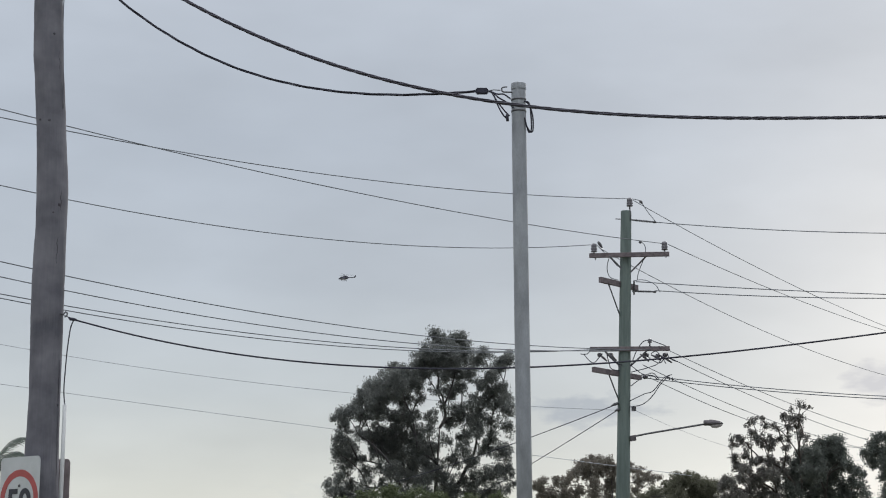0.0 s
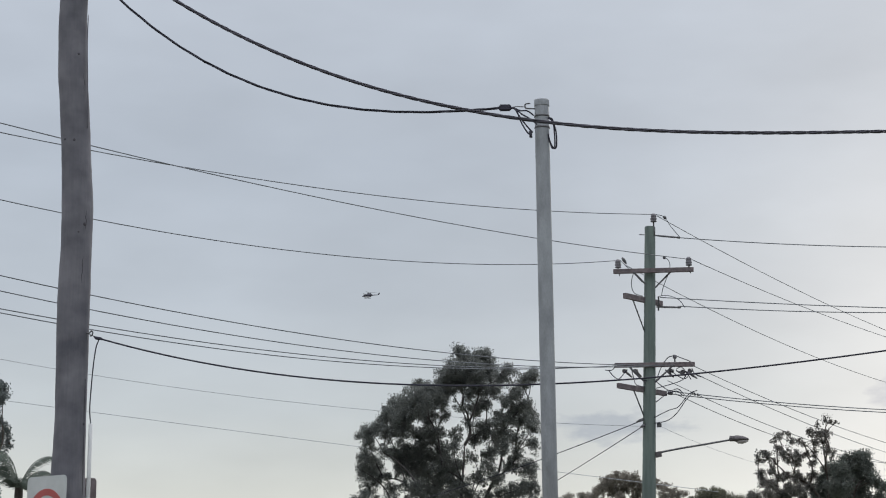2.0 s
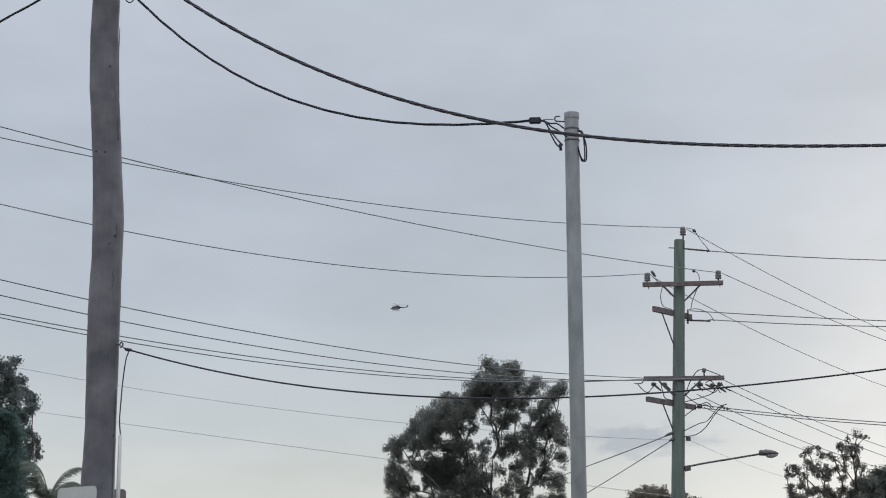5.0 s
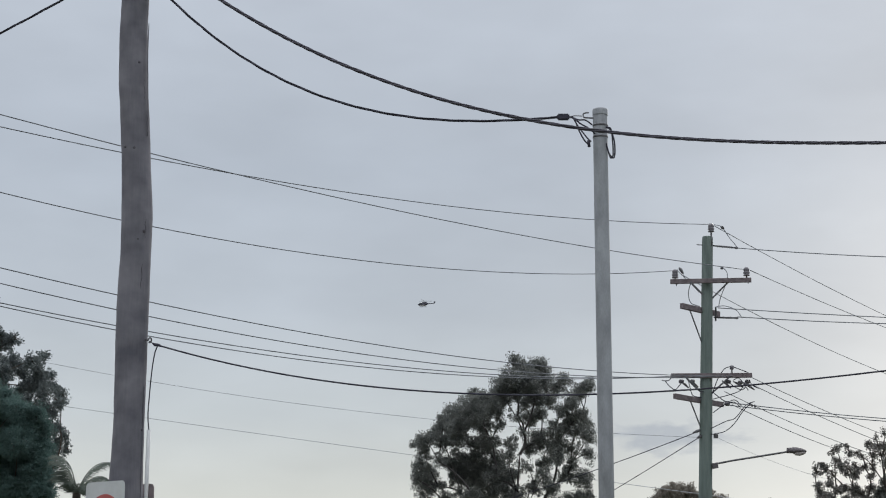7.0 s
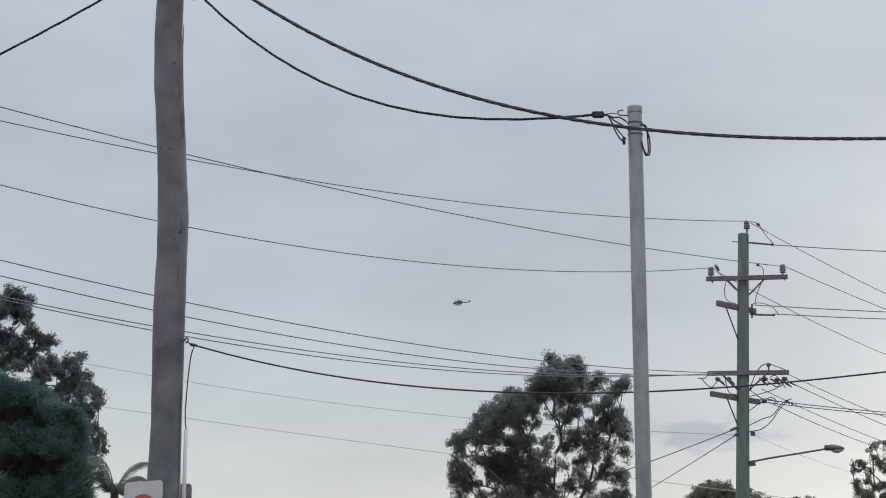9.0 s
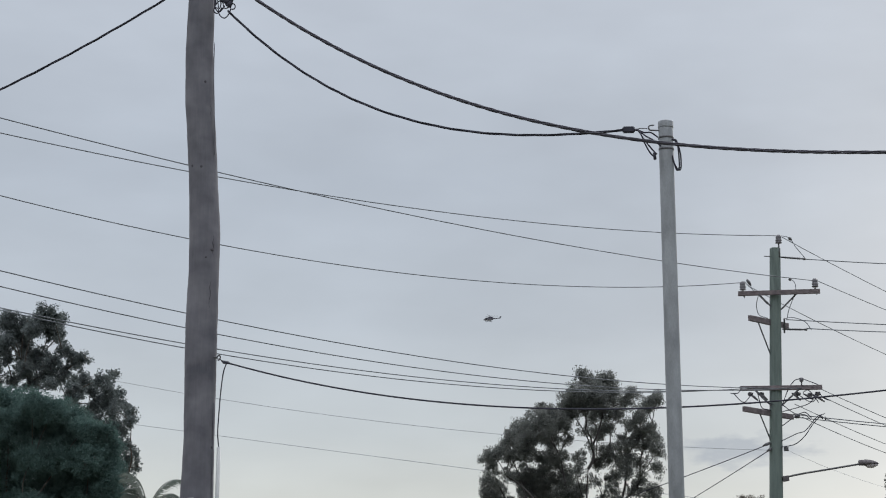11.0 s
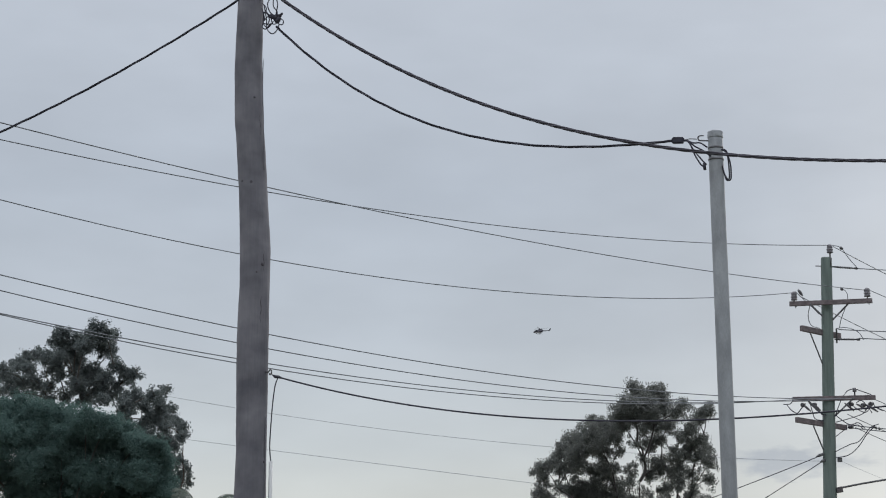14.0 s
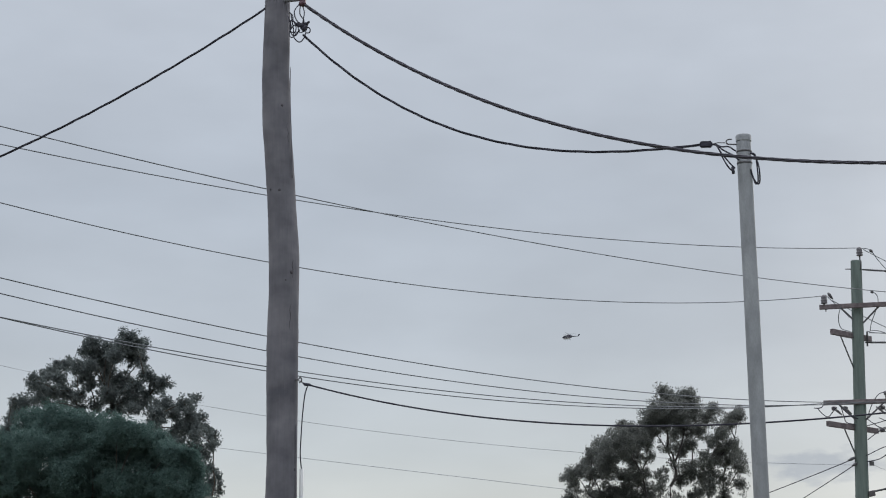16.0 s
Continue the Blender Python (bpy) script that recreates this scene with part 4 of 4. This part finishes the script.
DENSE_LOW = [(-2.13, 5.57, 0.34), (-2.91, 6.11, 0.51), (2.4, 6.0, 0.18), (-0.48, 5.26, 0.43), (0.26, 5.2, 0.43), (1.14, 5.12, 0.45), (1.87, 5.11, 0.45), (2.57, 5.1, 0.28), (-1.14, 5.15, 0.34), (-2.4, 5.03, 0.46), (-3.09, 5.32, 0.5), (2.04, 4.55, 0.48), (1.31, 4.49, 0.48), (0.58, 4.49, 0.48), (-0.23, 4.5, 0.48), (2.41, 4.33, 0.31), (-1.04, 4.51, 0.48), (2.06, 3.92, 0.42), (1.19, 3.86, 0.48), (0.31, 3.87, 0.48), (-0.57, 3.88, 0.48), (-1.22, 5.86, 0.29), (-1.85, 5.8, 0.17), (-2.66, 6.9, 0.32), (2.56, 6.47, 0.16), (2.69, 6.0, 0.17), (2.73, 5.49, 0.2), (2.75, 4.96, 0.25), (2.76, 4.43, 0.28)]
TUFT_TOP = [(-1.35, 6.34, 0.11), (-1.11, 6.4, 0.1), (-1.48, 6.24, 0.1), (-0.95, 6.24, 0.11), (-0.79, 6.21, 0.1), (-0.63, 6.13, 0.1), (-1.77, 5.89, 0.16), (-1.61, 5.76, 0.13), (-1.86, 5.65, 0.11), (-1.93, 5.76, 0.08), (-1.46, 5.57, 0.13), (-1.2, 5.89, 0.19), (-1.05, 5.71, 0.19), (-1.36, 5.97, 0.13), (-0.8, 5.81, 0.16), (-0.86, 5.57, 0.14), (-0.21, 6.69, 0.08), (0.04, 6.82, 0.1), (0.15, 6.77, 0.08), (0.33, 6.72, 0.05), (-0.46, 6.45, 0.13), (-0.28, 6.43, 0.13), (-0.12, 6.39, 0.11), (-0.03, 6.35, 0.13), (0.11, 6.45, 0.1), (-0.31, 6.19, 0.13), (-0.07, 6.11, 0.16), (0.09, 5.95, 0.14), (0.18, 5.79, 0.1), (-0.56, 5.81, 0.14), (-0.32, 5.79, 0.13)]
TUFT_LOW = [(-0.41, 5.55, 0.1), (-1.87, 5.25, 0.13), (-1.8, 4.99, 0.16), (-1.54, 5.33, 0.11), (-1.36, 5.15, 0.11), (-1.13, 5.23, 0.13), (-0.89, 5.15, 0.16), (-0.65, 5.07, 0.14), (-1.06, 4.83, 0.19), (-1.39, 4.59, 0.19), (-1.71, 4.67, 0.16), (-2.05, 4.67, 0.16), (-2.23, 4.5, 0.16), (-1.9, 4.34, 0.19), (-1.48, 4.27, 0.19), (-1.08, 4.35, 0.22), (-0.67, 4.59, 0.19), (-0.41, 5.23, 0.14), (-0.7, 4.26, 0.19), (-2.14, 4.13, 0.22), (-1.56, 4.94, 0.16), (-1.25, 4.63, 0.16), (-0.84, 4.82, 0.18), (-1.75, 4.12, 0.22), (-1.19, 4.06, 0.22), (-0.52, 4.91, 0.16)]
MASS = [(0.05, 5.65, 0.27), (0.31, 5.71, 0.21), (-0.2, 5.55, 0.21), (0.44, 5.45, 0.19), (-0.37, 5.39, 0.21), (0.03, 5.31, 0.32), (0.36, 5.15, 0.26), (-0.69, 5.39, 0.18), (-0.84, 5.15, 0.21), (-0.38, 4.99, 0.32), (0.09, 4.83, 0.32), (0.6, 5.07, 0.14), (0.83, 4.91, 0.14), (0.99, 4.83, 0.1), (-1.02, 4.75, 0.27), (-0.54, 4.59, 0.35), (-0.07, 4.43, 0.35), (0.39, 4.35, 0.29), (0.66, 4.58, 0.14), (0.9, 4.5, 0.11), (1.05, 4.27, 0.14), (-1.03, 4.26, 0.29), (-0.48, 4.13, 0.32), (0.72, 4.18, 0.14), (0.22, 3.97, 0.32)]
EDGE = [(-1.25, 6.21, 0.19), (-0.98, 6.27, 0.16), (-1.35, 5.86, 0.23), (-1.09, 5.77, 0.28), (-1.37, 5.51, 0.21), (-1.0, 5.4, 0.21), (-1.6, 5.77, 0.14), (-0.56, 5.88, 0.44), (-0.42, 5.18, 0.53), (-0.62, 4.56, 0.53), (-1.09, 5.05, 0.14)]
FAR = [(-1.92, 9.59, 0.48), (-1.37, 9.78, 0.41), (-0.81, 9.89, 0.33), (-0.26, 9.74, 0.44), (-2.3, 9.19, 0.33), (-1.53, 9.04, 0.48), (-0.79, 9.19, 0.41), (0.13, 9.19, 0.41), (0.65, 9.26, 0.44), (-2.67, 8.82, 0.29), (-1.2, 8.53, 0.29), (-0.1, 8.53, 0.29)]
FAR_OPEN = [(-3.05, 8.46, 0.41), (-3.6, 8.57, 0.29), (-4.52, 8.49, 0.33), (-4.71, 8.09, 0.29), (-3.94, 7.76, 0.44), (-3.02, 7.73, 0.48), (-2.1, 7.95, 0.4), (-1.17, 8.09, 0.4), (-0.25, 8.09, 0.4), (-5.07, 8.27, 0.22), (1.24, 9.41, 0.3), (1.79, 9.23, 0.33), (2.34, 8.93, 0.26), (2.7, 8.68, 0.26), (3.08, 8.86, 0.18), (1.78, 8.49, 0.33), (1.58, 7.95, 0.29), (0.63, 8.16, 0.44), (-4.53, 7.39, 0.44), (-3.43, 7.25, 0.44), (-2.33, 7.25, 0.48), (-1.23, 7.32, 0.51), (-0.2, 7.39, 0.44), (0.98, 7.32, 0.44)]
LOW = [(-1.85, 8.16, 0.6), (-0.96, 8.33, 0.46), (-1.28, 8.51, 0.28), (-2.21, 7.81, 0.6), (-0.09, 7.91, 0.46), (0.44, 8.09, 0.28), (-0.81, 7.63, 0.63), (-3.27, 7.46, 0.46), (-4.12, 7.18, 0.35), (0.31, 7.46, 0.49), (-1.87, 7.18, 0.63), (-0.83, 6.9, 0.63), (-5.39, 6.97, 0.42)]
SHRUB = [(-1.57, 4.59, 0.35), (-0.8, 4.68, 0.39), (0.06, 4.59, 0.39), (0.83, 4.45, 0.43), (-2.33, 4.3, 0.35), (1.88, 4.4, 0.39), (2.84, 4.53, 0.31)]


def tree(name, base, masses, leaf_size, mats, label, category="tree", seed=1, depth=1.2, fork=0.45, trunk_r=0.22, droop=0.3, clump=0.16, slim=2.6, limb_r=0.012, flat=0.0, body=0.6, twig=0.009, between=1):
    """base: (x, y). masses: rows of (lobes, cover); a lobe is (sideways, height, radius) of one mass of the crown, cover how many
    clumps deep it stands; between: looser clumps on the way from a mass to each of its neighbours. Each clump is a spray of leaves round a twig's end."""
    rng = np.random.default_rng(seed)
    e = thing(name, (base[0], base[1], 0), label, category)
    bark, green = mats
    lobes = [(x, z, r, cover) for rows, cover in masses for x, z, r in rows]
    top = max(q[1] + q[2] for q in lobes)
    low = min(q[1] for q in lobes)
    heart_z = low + (top - low) * 0.1
    fork_z = max(0.8, heart_z * fork)
    # trunk and leader
    lean = [Vector((rng.normal(0, 0.05) * i, rng.normal(0, 0.05) * i, fork_z * i / 6)) for i in range(7)]
    tube("trunk", lean, [trunk_r * (1.35 if i == 0 else 1.0 - 0.05 * i) for i in range(7)], bark, e, sides=12)
    root = lean[-1]
    leader = Vector((0.0, 0.0, heart_z + (top - heart_z) * 0.35))
    tube("trunk", arc([root, root.lerp(leader, 0.5) + Vector((rng.normal(0, 0.12), rng.normal(0, 0.1), 0)), leader], 8), np.linspace(trunk_r * 0.6, 0.02, 17).tolist(), bark, e, sides=9)
    # masses stand before and behind the trunk; the farther ones are set out wider, as the crown widens to the back
    centres = []
    for x, z, r, cover in lobes:
        y = float(rng.uniform(-1, 1)) * depth
        k = y / base[1]
        centres.append(Vector((x + (base[0] + x) * k, y, z + (z - EYE) * k)))
    # limbs: each mass hangs from the nearest wood that lies nearer to the trunk
    nodes = [(root, -1, 0.0)] + [(root.lerp(leader, t), 0, (leader - root).length * t) for t in (0.35, 0.7, 1.0)]
    order = sorted(range(len(lobes)), key=lambda k: (centres[k] - root).length)
    links = []
    for k in order:
        c = centres[k]
        best = min(range(len(nodes)), key=lambda q: (nodes[q][0] - c).length + 0.68 * nodes[q][2] + (0.8 * max(0.0, nodes[q][0].z - c.z)))
        links.append((len(nodes), best))
        nodes.append((c, best, nodes[best][2] + (nodes[best][0] - c).length))
    load = [1.0] * len(nodes)
    for child, parent in reversed(links):
        load[parent] += load[child]
    for child, parent in links:
        a, b = nodes[parent][0], nodes[child][0]
        long = (b - a).length
        sway = Vector((float(rng.normal(0, 0.10)), float(rng.normal(0, 0.08)), 0.10)) * long
        r1 = limb_r * math.sqrt(load[child])
        r0 = min(r1 * 1.25 + 0.004, trunk_r * 0.6)
        tube("limb", arc([a, a.lerp(b, 0.33) + sway * 0.7, a.lerp(b, 0.7) + sway * 0.6, b], 5), np.linspace(r0, r1 * 0.8, 16).tolist(), bark, e, sides=6)
    # leaves in clumps, the clumps crowding towards each mass's outside
    area = 0.5 * leaf_size ** 2 / slim
    vs, twigs = [], []
    loose = []
    for i, (p, q) in enumerate(zip(lobes, centres)):
        near = sorted((math.hypot(p[0] - o[0], p[1] - o[1]), k) for k, o in enumerate(lobes) if k != i)[:5]
        for gap, k in near:
            if gap < 2.6 * (p[2] + lobes[k][2]):
                loose.append((q, centres[k], min(p[2], lobes[k][2])))

    def leaf_out(ends, size):
        per = max(6, int(body * math.pi * size ** 2 / (0.5 * area)))
        c = np.repeat(ends, per, axis=0)
        grow = np.repeat(rng.uniform(0.55, 1.25, len(ends)), per)[:, None]
        vs.append(c + np.clip(rng.normal(size=c.shape), -1.6, 1.6) * np.array([0.62, 0.62, 0.58]) * size * grow)
    for a, b, r in loose:
        u = rng.uniform(0.15, 0.85, (between, 1))
        leaf_out(np.array(a) * (1 - u) + np.array(b) * u + rng.normal(size=(between, 3)) * r * 0.45, min(clump, r * 0.9) * 0.75)
    for (x, z, r, cover), centre in zip(lobes, centres):
        size = min(clump, r * 0.9)
        count = max(3, int(round(cover * (r / size) ** 2)))
        q = rng.normal(size=(count, 3))
        q /= np.linalg.norm(q, axis=1)[:, None]
        q *= (rng.uniform(0.03, 1.0, count) ** 0.45)[:, None] * r * 1.12
        ends = q + np.array(centre)
        for end in ends[:: max(1, count // 8)]:
            twigs.append(tube_data(arc([centre, centre.lerp(Vector(end), 0.5) + Vector((0, 0, 0.06)), Vector(end)], 3), [twig * s for s in (1.3, 1.2, 1.1, 1.0, 0.9, 0.8, 0.7)], 4))
        leaf_out(ends, size)
    v, f = merged(twigs)
    obj("branchwork", v, f, bark, e)["kind"] = "stuff"
    c = np.concatenate(vs)
    n = len(c)
    ax = rng.normal(size=(n, 3))
    ax[:, 2] -= droop * 2.0
    ax /= np.linalg.norm(ax, axis=1)[:, None]
    lie = rng.normal(size=(n, 3)) + np.array([0, 0, 2.2 * flat])
    lie /= np.linalg.norm(lie, axis=1)[:, None]
    ax -= lie * np.sum(ax * lie, axis=1)[:, None]
    ax /= np.linalg.norm(ax, axis=1)[:, None] + 1e-9
    sd = np.cross(ax, lie)
    sd /= np.linalg.norm(sd, axis=1)[:, None] + 1e-9
    nm = np.cross(ax, sd)
    ln = leaf_size * rng.uniform(0.65, 1.3, n)[:, None]
    wd = ln / slim
    quad = np.stack([c - ax * ln * 0.5, c - ax * ln * 0.05 + sd * wd * 0.5 + nm * wd * 0.15, c + ax * ln * 0.5, c - ax * ln * 0.05 - sd * wd * 0.5 + nm * wd * 0.15], 1).reshape(-1, 3)
    me = bpy.data.meshes.new("crown")
    me.vertices.add(4 * n)
    me.vertices.foreach_set("co", quad.ravel())
    me.loops.add(4 * n)
    me.loops.foreach_set("vertex_index", np.arange(4 * n))
    me.polygons.add(n)
    me.polygons.foreach_set("loop_start", np.arange(n) * 4)
    me.update(calc_edges=True)
    me.validate()
    me.materials.append(green)
    crown = new("crown", me)
    crown.parent = e
    crown["kind"] = "stuff"
    return e


tree("gum_tree", (-0.14, 75), [(GUM_TOP, 6.5), (GUM_LOW, 6.0), (GUM_SIDE, 6.5), (GUM_OPEN, 5.0), (GUM_WISP, 3.8)], 0.088, (BARK_BACKLIT, LEAF_GUM), "tall eucalyptus with drooping grey-green foliage and bare limbs showing", seed=3, depth=1.5, trunk_r=0.26, droop=0.7, clump=0.17, slim=2.6, limb_r=0.014, between=2)
tree("lacy_tree", (-15.3, 46.5), [(LACY_TOP, 6.0), (LACY_SIDE, 5.4), (LACY_LOW, 4.6)], 0.065, (BARK_DARK, LEAF_LACY), "upright dark tree with small tufted leaves and gaps of sky", seed=5, depth=1.0, trunk_r=0.2, droop=-0.1, clump=0.095, slim=2.0, limb_r=0.008, flat=0.3, body=0.62, between=5)
tree("dense_tree", (-14.6, 43), [(DENSE_TOP, 9.0), (DENSE_LOW, 8.0)], 0.055, (BARK_DARK, LEAF_DARK), "dense rounded dark green broadleaf tree", seed=7, depth=0.7, trunk_r=0.2, droop=0.2, clump=0.17, slim=2.2, limb_r=0.006, flat=0.3, body=0.6, between=14)
tree("umbrella_tree", (10.15, 50), [(TUFT_TOP, 3.2), (TUFT_LOW, 6.0)], 0.05, (BARK_DARK, LEAF_RIGHT), "open-branched tree with rounded clumps of leathery leaves", seed=9, depth=0.5, trunk_r=0.14, droop=-0.1, clump=0.085, slim=1.6, limb_r=0.0085, flat=0.25, body=0.65, between=0)
tree("leafy_tree", (10.9, 50), [(MASS, 8.0)], 0.065, (BARK_DARK, LEAF_ASH), "dense dark grey-green tree grown together with its open-branched neighbour", seed=23, depth=0.8, trunk_r=0.16, clump=0.13, slim=1.8, flat=0.4, limb_r=0.008)
tree("leafy_tree", (14.8, 55), [(EDGE, 7.0)], 0.07, (BARK_DARK, LEAF_ASH), "dense dark tree with a rounded crown", seed=11, depth=0.6, trunk_r=0.2, clump=0.13, slim=1.8, flat=0.4)
tree("far_tree", (11.0, 115), [(FAR, 7.0), (FAR_OPEN, 5.0)], 0.13, (BARK_BACKLIT, LEAF_FAR), "distant airy olive-brown tree", seed=13, depth=1.5, trunk_r=0.3, clump=0.17, limb_r=0.012, flat=0.3, between=3)
tree("far_tree", (16.5, 110), [(LOW, 8.0)], 0.12, (BARK_BACKLIT, LEAF_OLIVE), "distant low olive-green tree", seed=15, depth=1.5, trunk_r=0.3, clump=0.2, limb_r=0.014, flat=0.3, between=4)
tree("shrub", (-1, 60), [(SHRUB, 7.0)], 0.09, (BARK_DARK, LEAF_SHRUB), "tall mid-green shrub below the eucalyptus", "shrub", seed=17, depth=0.5, trunk_r=0.1, clump=0.15, slim=2.2, flat=0.5)


PALM_FRONDS = [(178, 1.42, 0.95), (205, 1.32, 0.85), (182, 1.05, 0.6), (150, 1.2, 0.7), (8, 1.18, 0.95), (-14, 0.85, 0.75), (20, 0.35, 0.8), (95, 0.9, 0.5), (-95, 0.8, 0.5), (-60, 0.5, 0.7), (50, 0.7, 0.6)]


def palm(base, crown_z, seed):
    rng = np.random.default_rng(seed)
    e = thing("palm_tree", (base[0], base[1], 0), "small palm with arching feathery fronds", "palm tree")
    tube("trunk", [(0.02 * math.sin(i), 0, crown_z * i / 8) for i in range(9)], [0.14 - 0.006 * i for i in range(9)], BARK_DARK, e, sides=10)
    for a, rise, long in PALM_FRONDS:
        a, long = radians(a) + float(rng.normal(0, 0.04)), long * 1.25
        out = Vector((math.cos(a), math.sin(a), 0))
        stem, p = [], Vector((0, 0, crown_z - 0.05))
        for i in range(15):
            stem.append(p.copy())
            ang = rise - 1.7 * (i / 14) ** 2.4
            p = p + (out * math.cos(ang) + Vector((0, 0, math.sin(ang)))) * (long / 14)
        frond = tube("frond", stem, np.linspace(0.016, 0.003, 15).tolist(), LEAF_PALM, e, sides=5)
        verts, faces = [], []
        side = Vector((-math.sin(a), math.cos(a), 0))
        for i in range(2, 15):
            way = (stem[i] - stem[i - 1]).normalized()
            for s in (-1, 1):
                for h in (0.0, 0.25, 0.5, 0.75):
                    o = stem[i - 1].lerp(stem[i], h)
                    ll = 0.46 * math.sin(math.pi * (0.15 + 0.75 * i / 15)) * float(rng.uniform(0.6, 1.15))
                    tip = o + (side * s * 0.6 + way * 0.7 + Vector((0, 0, -0.55))).normalized() * ll
                    m = o.lerp(tip, 0.4) + Vector((0, 0, 0.03))
                    w = way * 0.011
                    n = len(verts)
                    verts += [o, m + w, tip, m - w]
                    faces.append((n, n + 1, n + 2, n + 3))
        obj("foliage", verts, faces, LEAF_PALM, frond)["kind"] = "stuff"


palm((-10.24, 40), 4.32, 21)


# ---------------------------------------------------------------- helicopter in the distance
def helicopter():
    e = thing("helicopter", (-61.3, 1100, 196.4), "small dark helicopter with a pale belly flying far off", "helicopter")

    def hull(name, rows, mat, parent, label="", n=14):
        verts, faces = [], []
        for x, z, w, h in rows:
            for k in range(n):
                a = 2 * math.pi * k / n
                verts.append((x, w * math.cos(a), z + h * math.sin(a)))
        for i in range(len(rows) - 1):
            for k in range(n):
                faces.append((i * n + k, i * n + (k + 1) % n, (i + 1) * n + (k + 1) % n, (i + 1) * n + k))
        faces += [tuple(range(n - 1, -1, -1)), tuple(range((len(rows) - 1) * n, len(rows) * n))]
        return obj(name, verts, faces, mat, parent, label, True)
    body = hull("fuselage", [(-5.4, -0.1, 0.1, 0.1), (-4.9, 0.0, 0.6, 0.45), (-4.0, 0.2, 0.9, 0.85), (-2.6, 0.3, 1.0, 1.1), (-1.0, 0.35, 1.0, 1.1), (0.2, 0.5, 0.8, 0.85), (1.0, 0.65, 0.4, 0.45)], HELI_DARK, e)
    hull("belly", [(-4.6, -0.3, 0.3, 0.2), (-3.6, -0.35, 0.9, 0.45), (-1.4, -0.35, 0.95, 0.5), (0.0, -0.05, 0.6, 0.35)], HELI_WHITE, body, "pale grey belly")
    hull("canopy", [(-5.0, 0.15, 0.3, 0.2), (-4.2, 0.45, 0.86, 0.66), (-3.2, 0.65, 0.98, 0.80), (-2.6, 0.7, 0.9, 0.7)], HELI_GLASS, body, "dark tinted canopy")
    hull("tail_boom", [(0.6, 0.65, 0.36, 0.36), (3.0, 0.75, 0.26, 0.26), (5.2, 0.85, 0.18, 0.18)], HELI_DARK, e)
    hull("engine_cowl", [(-2.4, 1.45, 0.4, 0.2), (-1.6, 1.6, 0.55, 0.42), (0.0, 1.5, 0.5, 0.42), (0.8, 1.1, 0.25, 0.25)], HELI_DARK, e)
    hull("tail_fin", [(4.6, 0.9, 0.06, 0.25), (5.1, 1.3, 0.07, 0.75), (5.5, 1.6, 0.06, 0.65), (5.8, 2.0, 0.03, 0.25)], HELI_DARK, e)
    hull("tailplane", [(3.6, 0.8, 1.1, 0.05), (4.1, 0.8, 1.1, 0.04)], HELI_DARK, e)
    tube("mast", [(-1.4, 0, 1.6), (-1.4, 0, 2.35)], 0.14, HELI_DARK, e)
    for a in (12, 132, 252):
        c, s = math.cos(radians(a)), math.sin(radians(a))
        beam("rotor_blade", (-1.4, 0, 2.4), (-1.4 + 5.2 * c, 5.2 * s, 2.45), 0.30, 0.07, HELI_DARK, e, bevel=0.01)
    for a in (40, 220):
        beam("tail_rotor_blade", (5.3, -0.25, 1.2), (5.3 + 0.9 * math.cos(radians(a)), -0.25, 1.2 + 0.9 * math.sin(radians(a))), 0.05, 0.16, HELI_DARK, e, bevel=0.01)
    for y in (-1.1, 1.1):
        tube("skid", arc([(-4.3, y, -1.05), (-3.9, y, -1.25), (-2.0, y, -1.28), (0.2, y, -1.28)], 5), 0.07, HELI_DARK, e, sides=6)
        for x in (-3.2, -0.8):
            tube("skid_strut", [(x, y * 0.5, -0.5), (x, y, -1.26)], 0.06, HELI_DARK, e, sides=6)


helicopter()
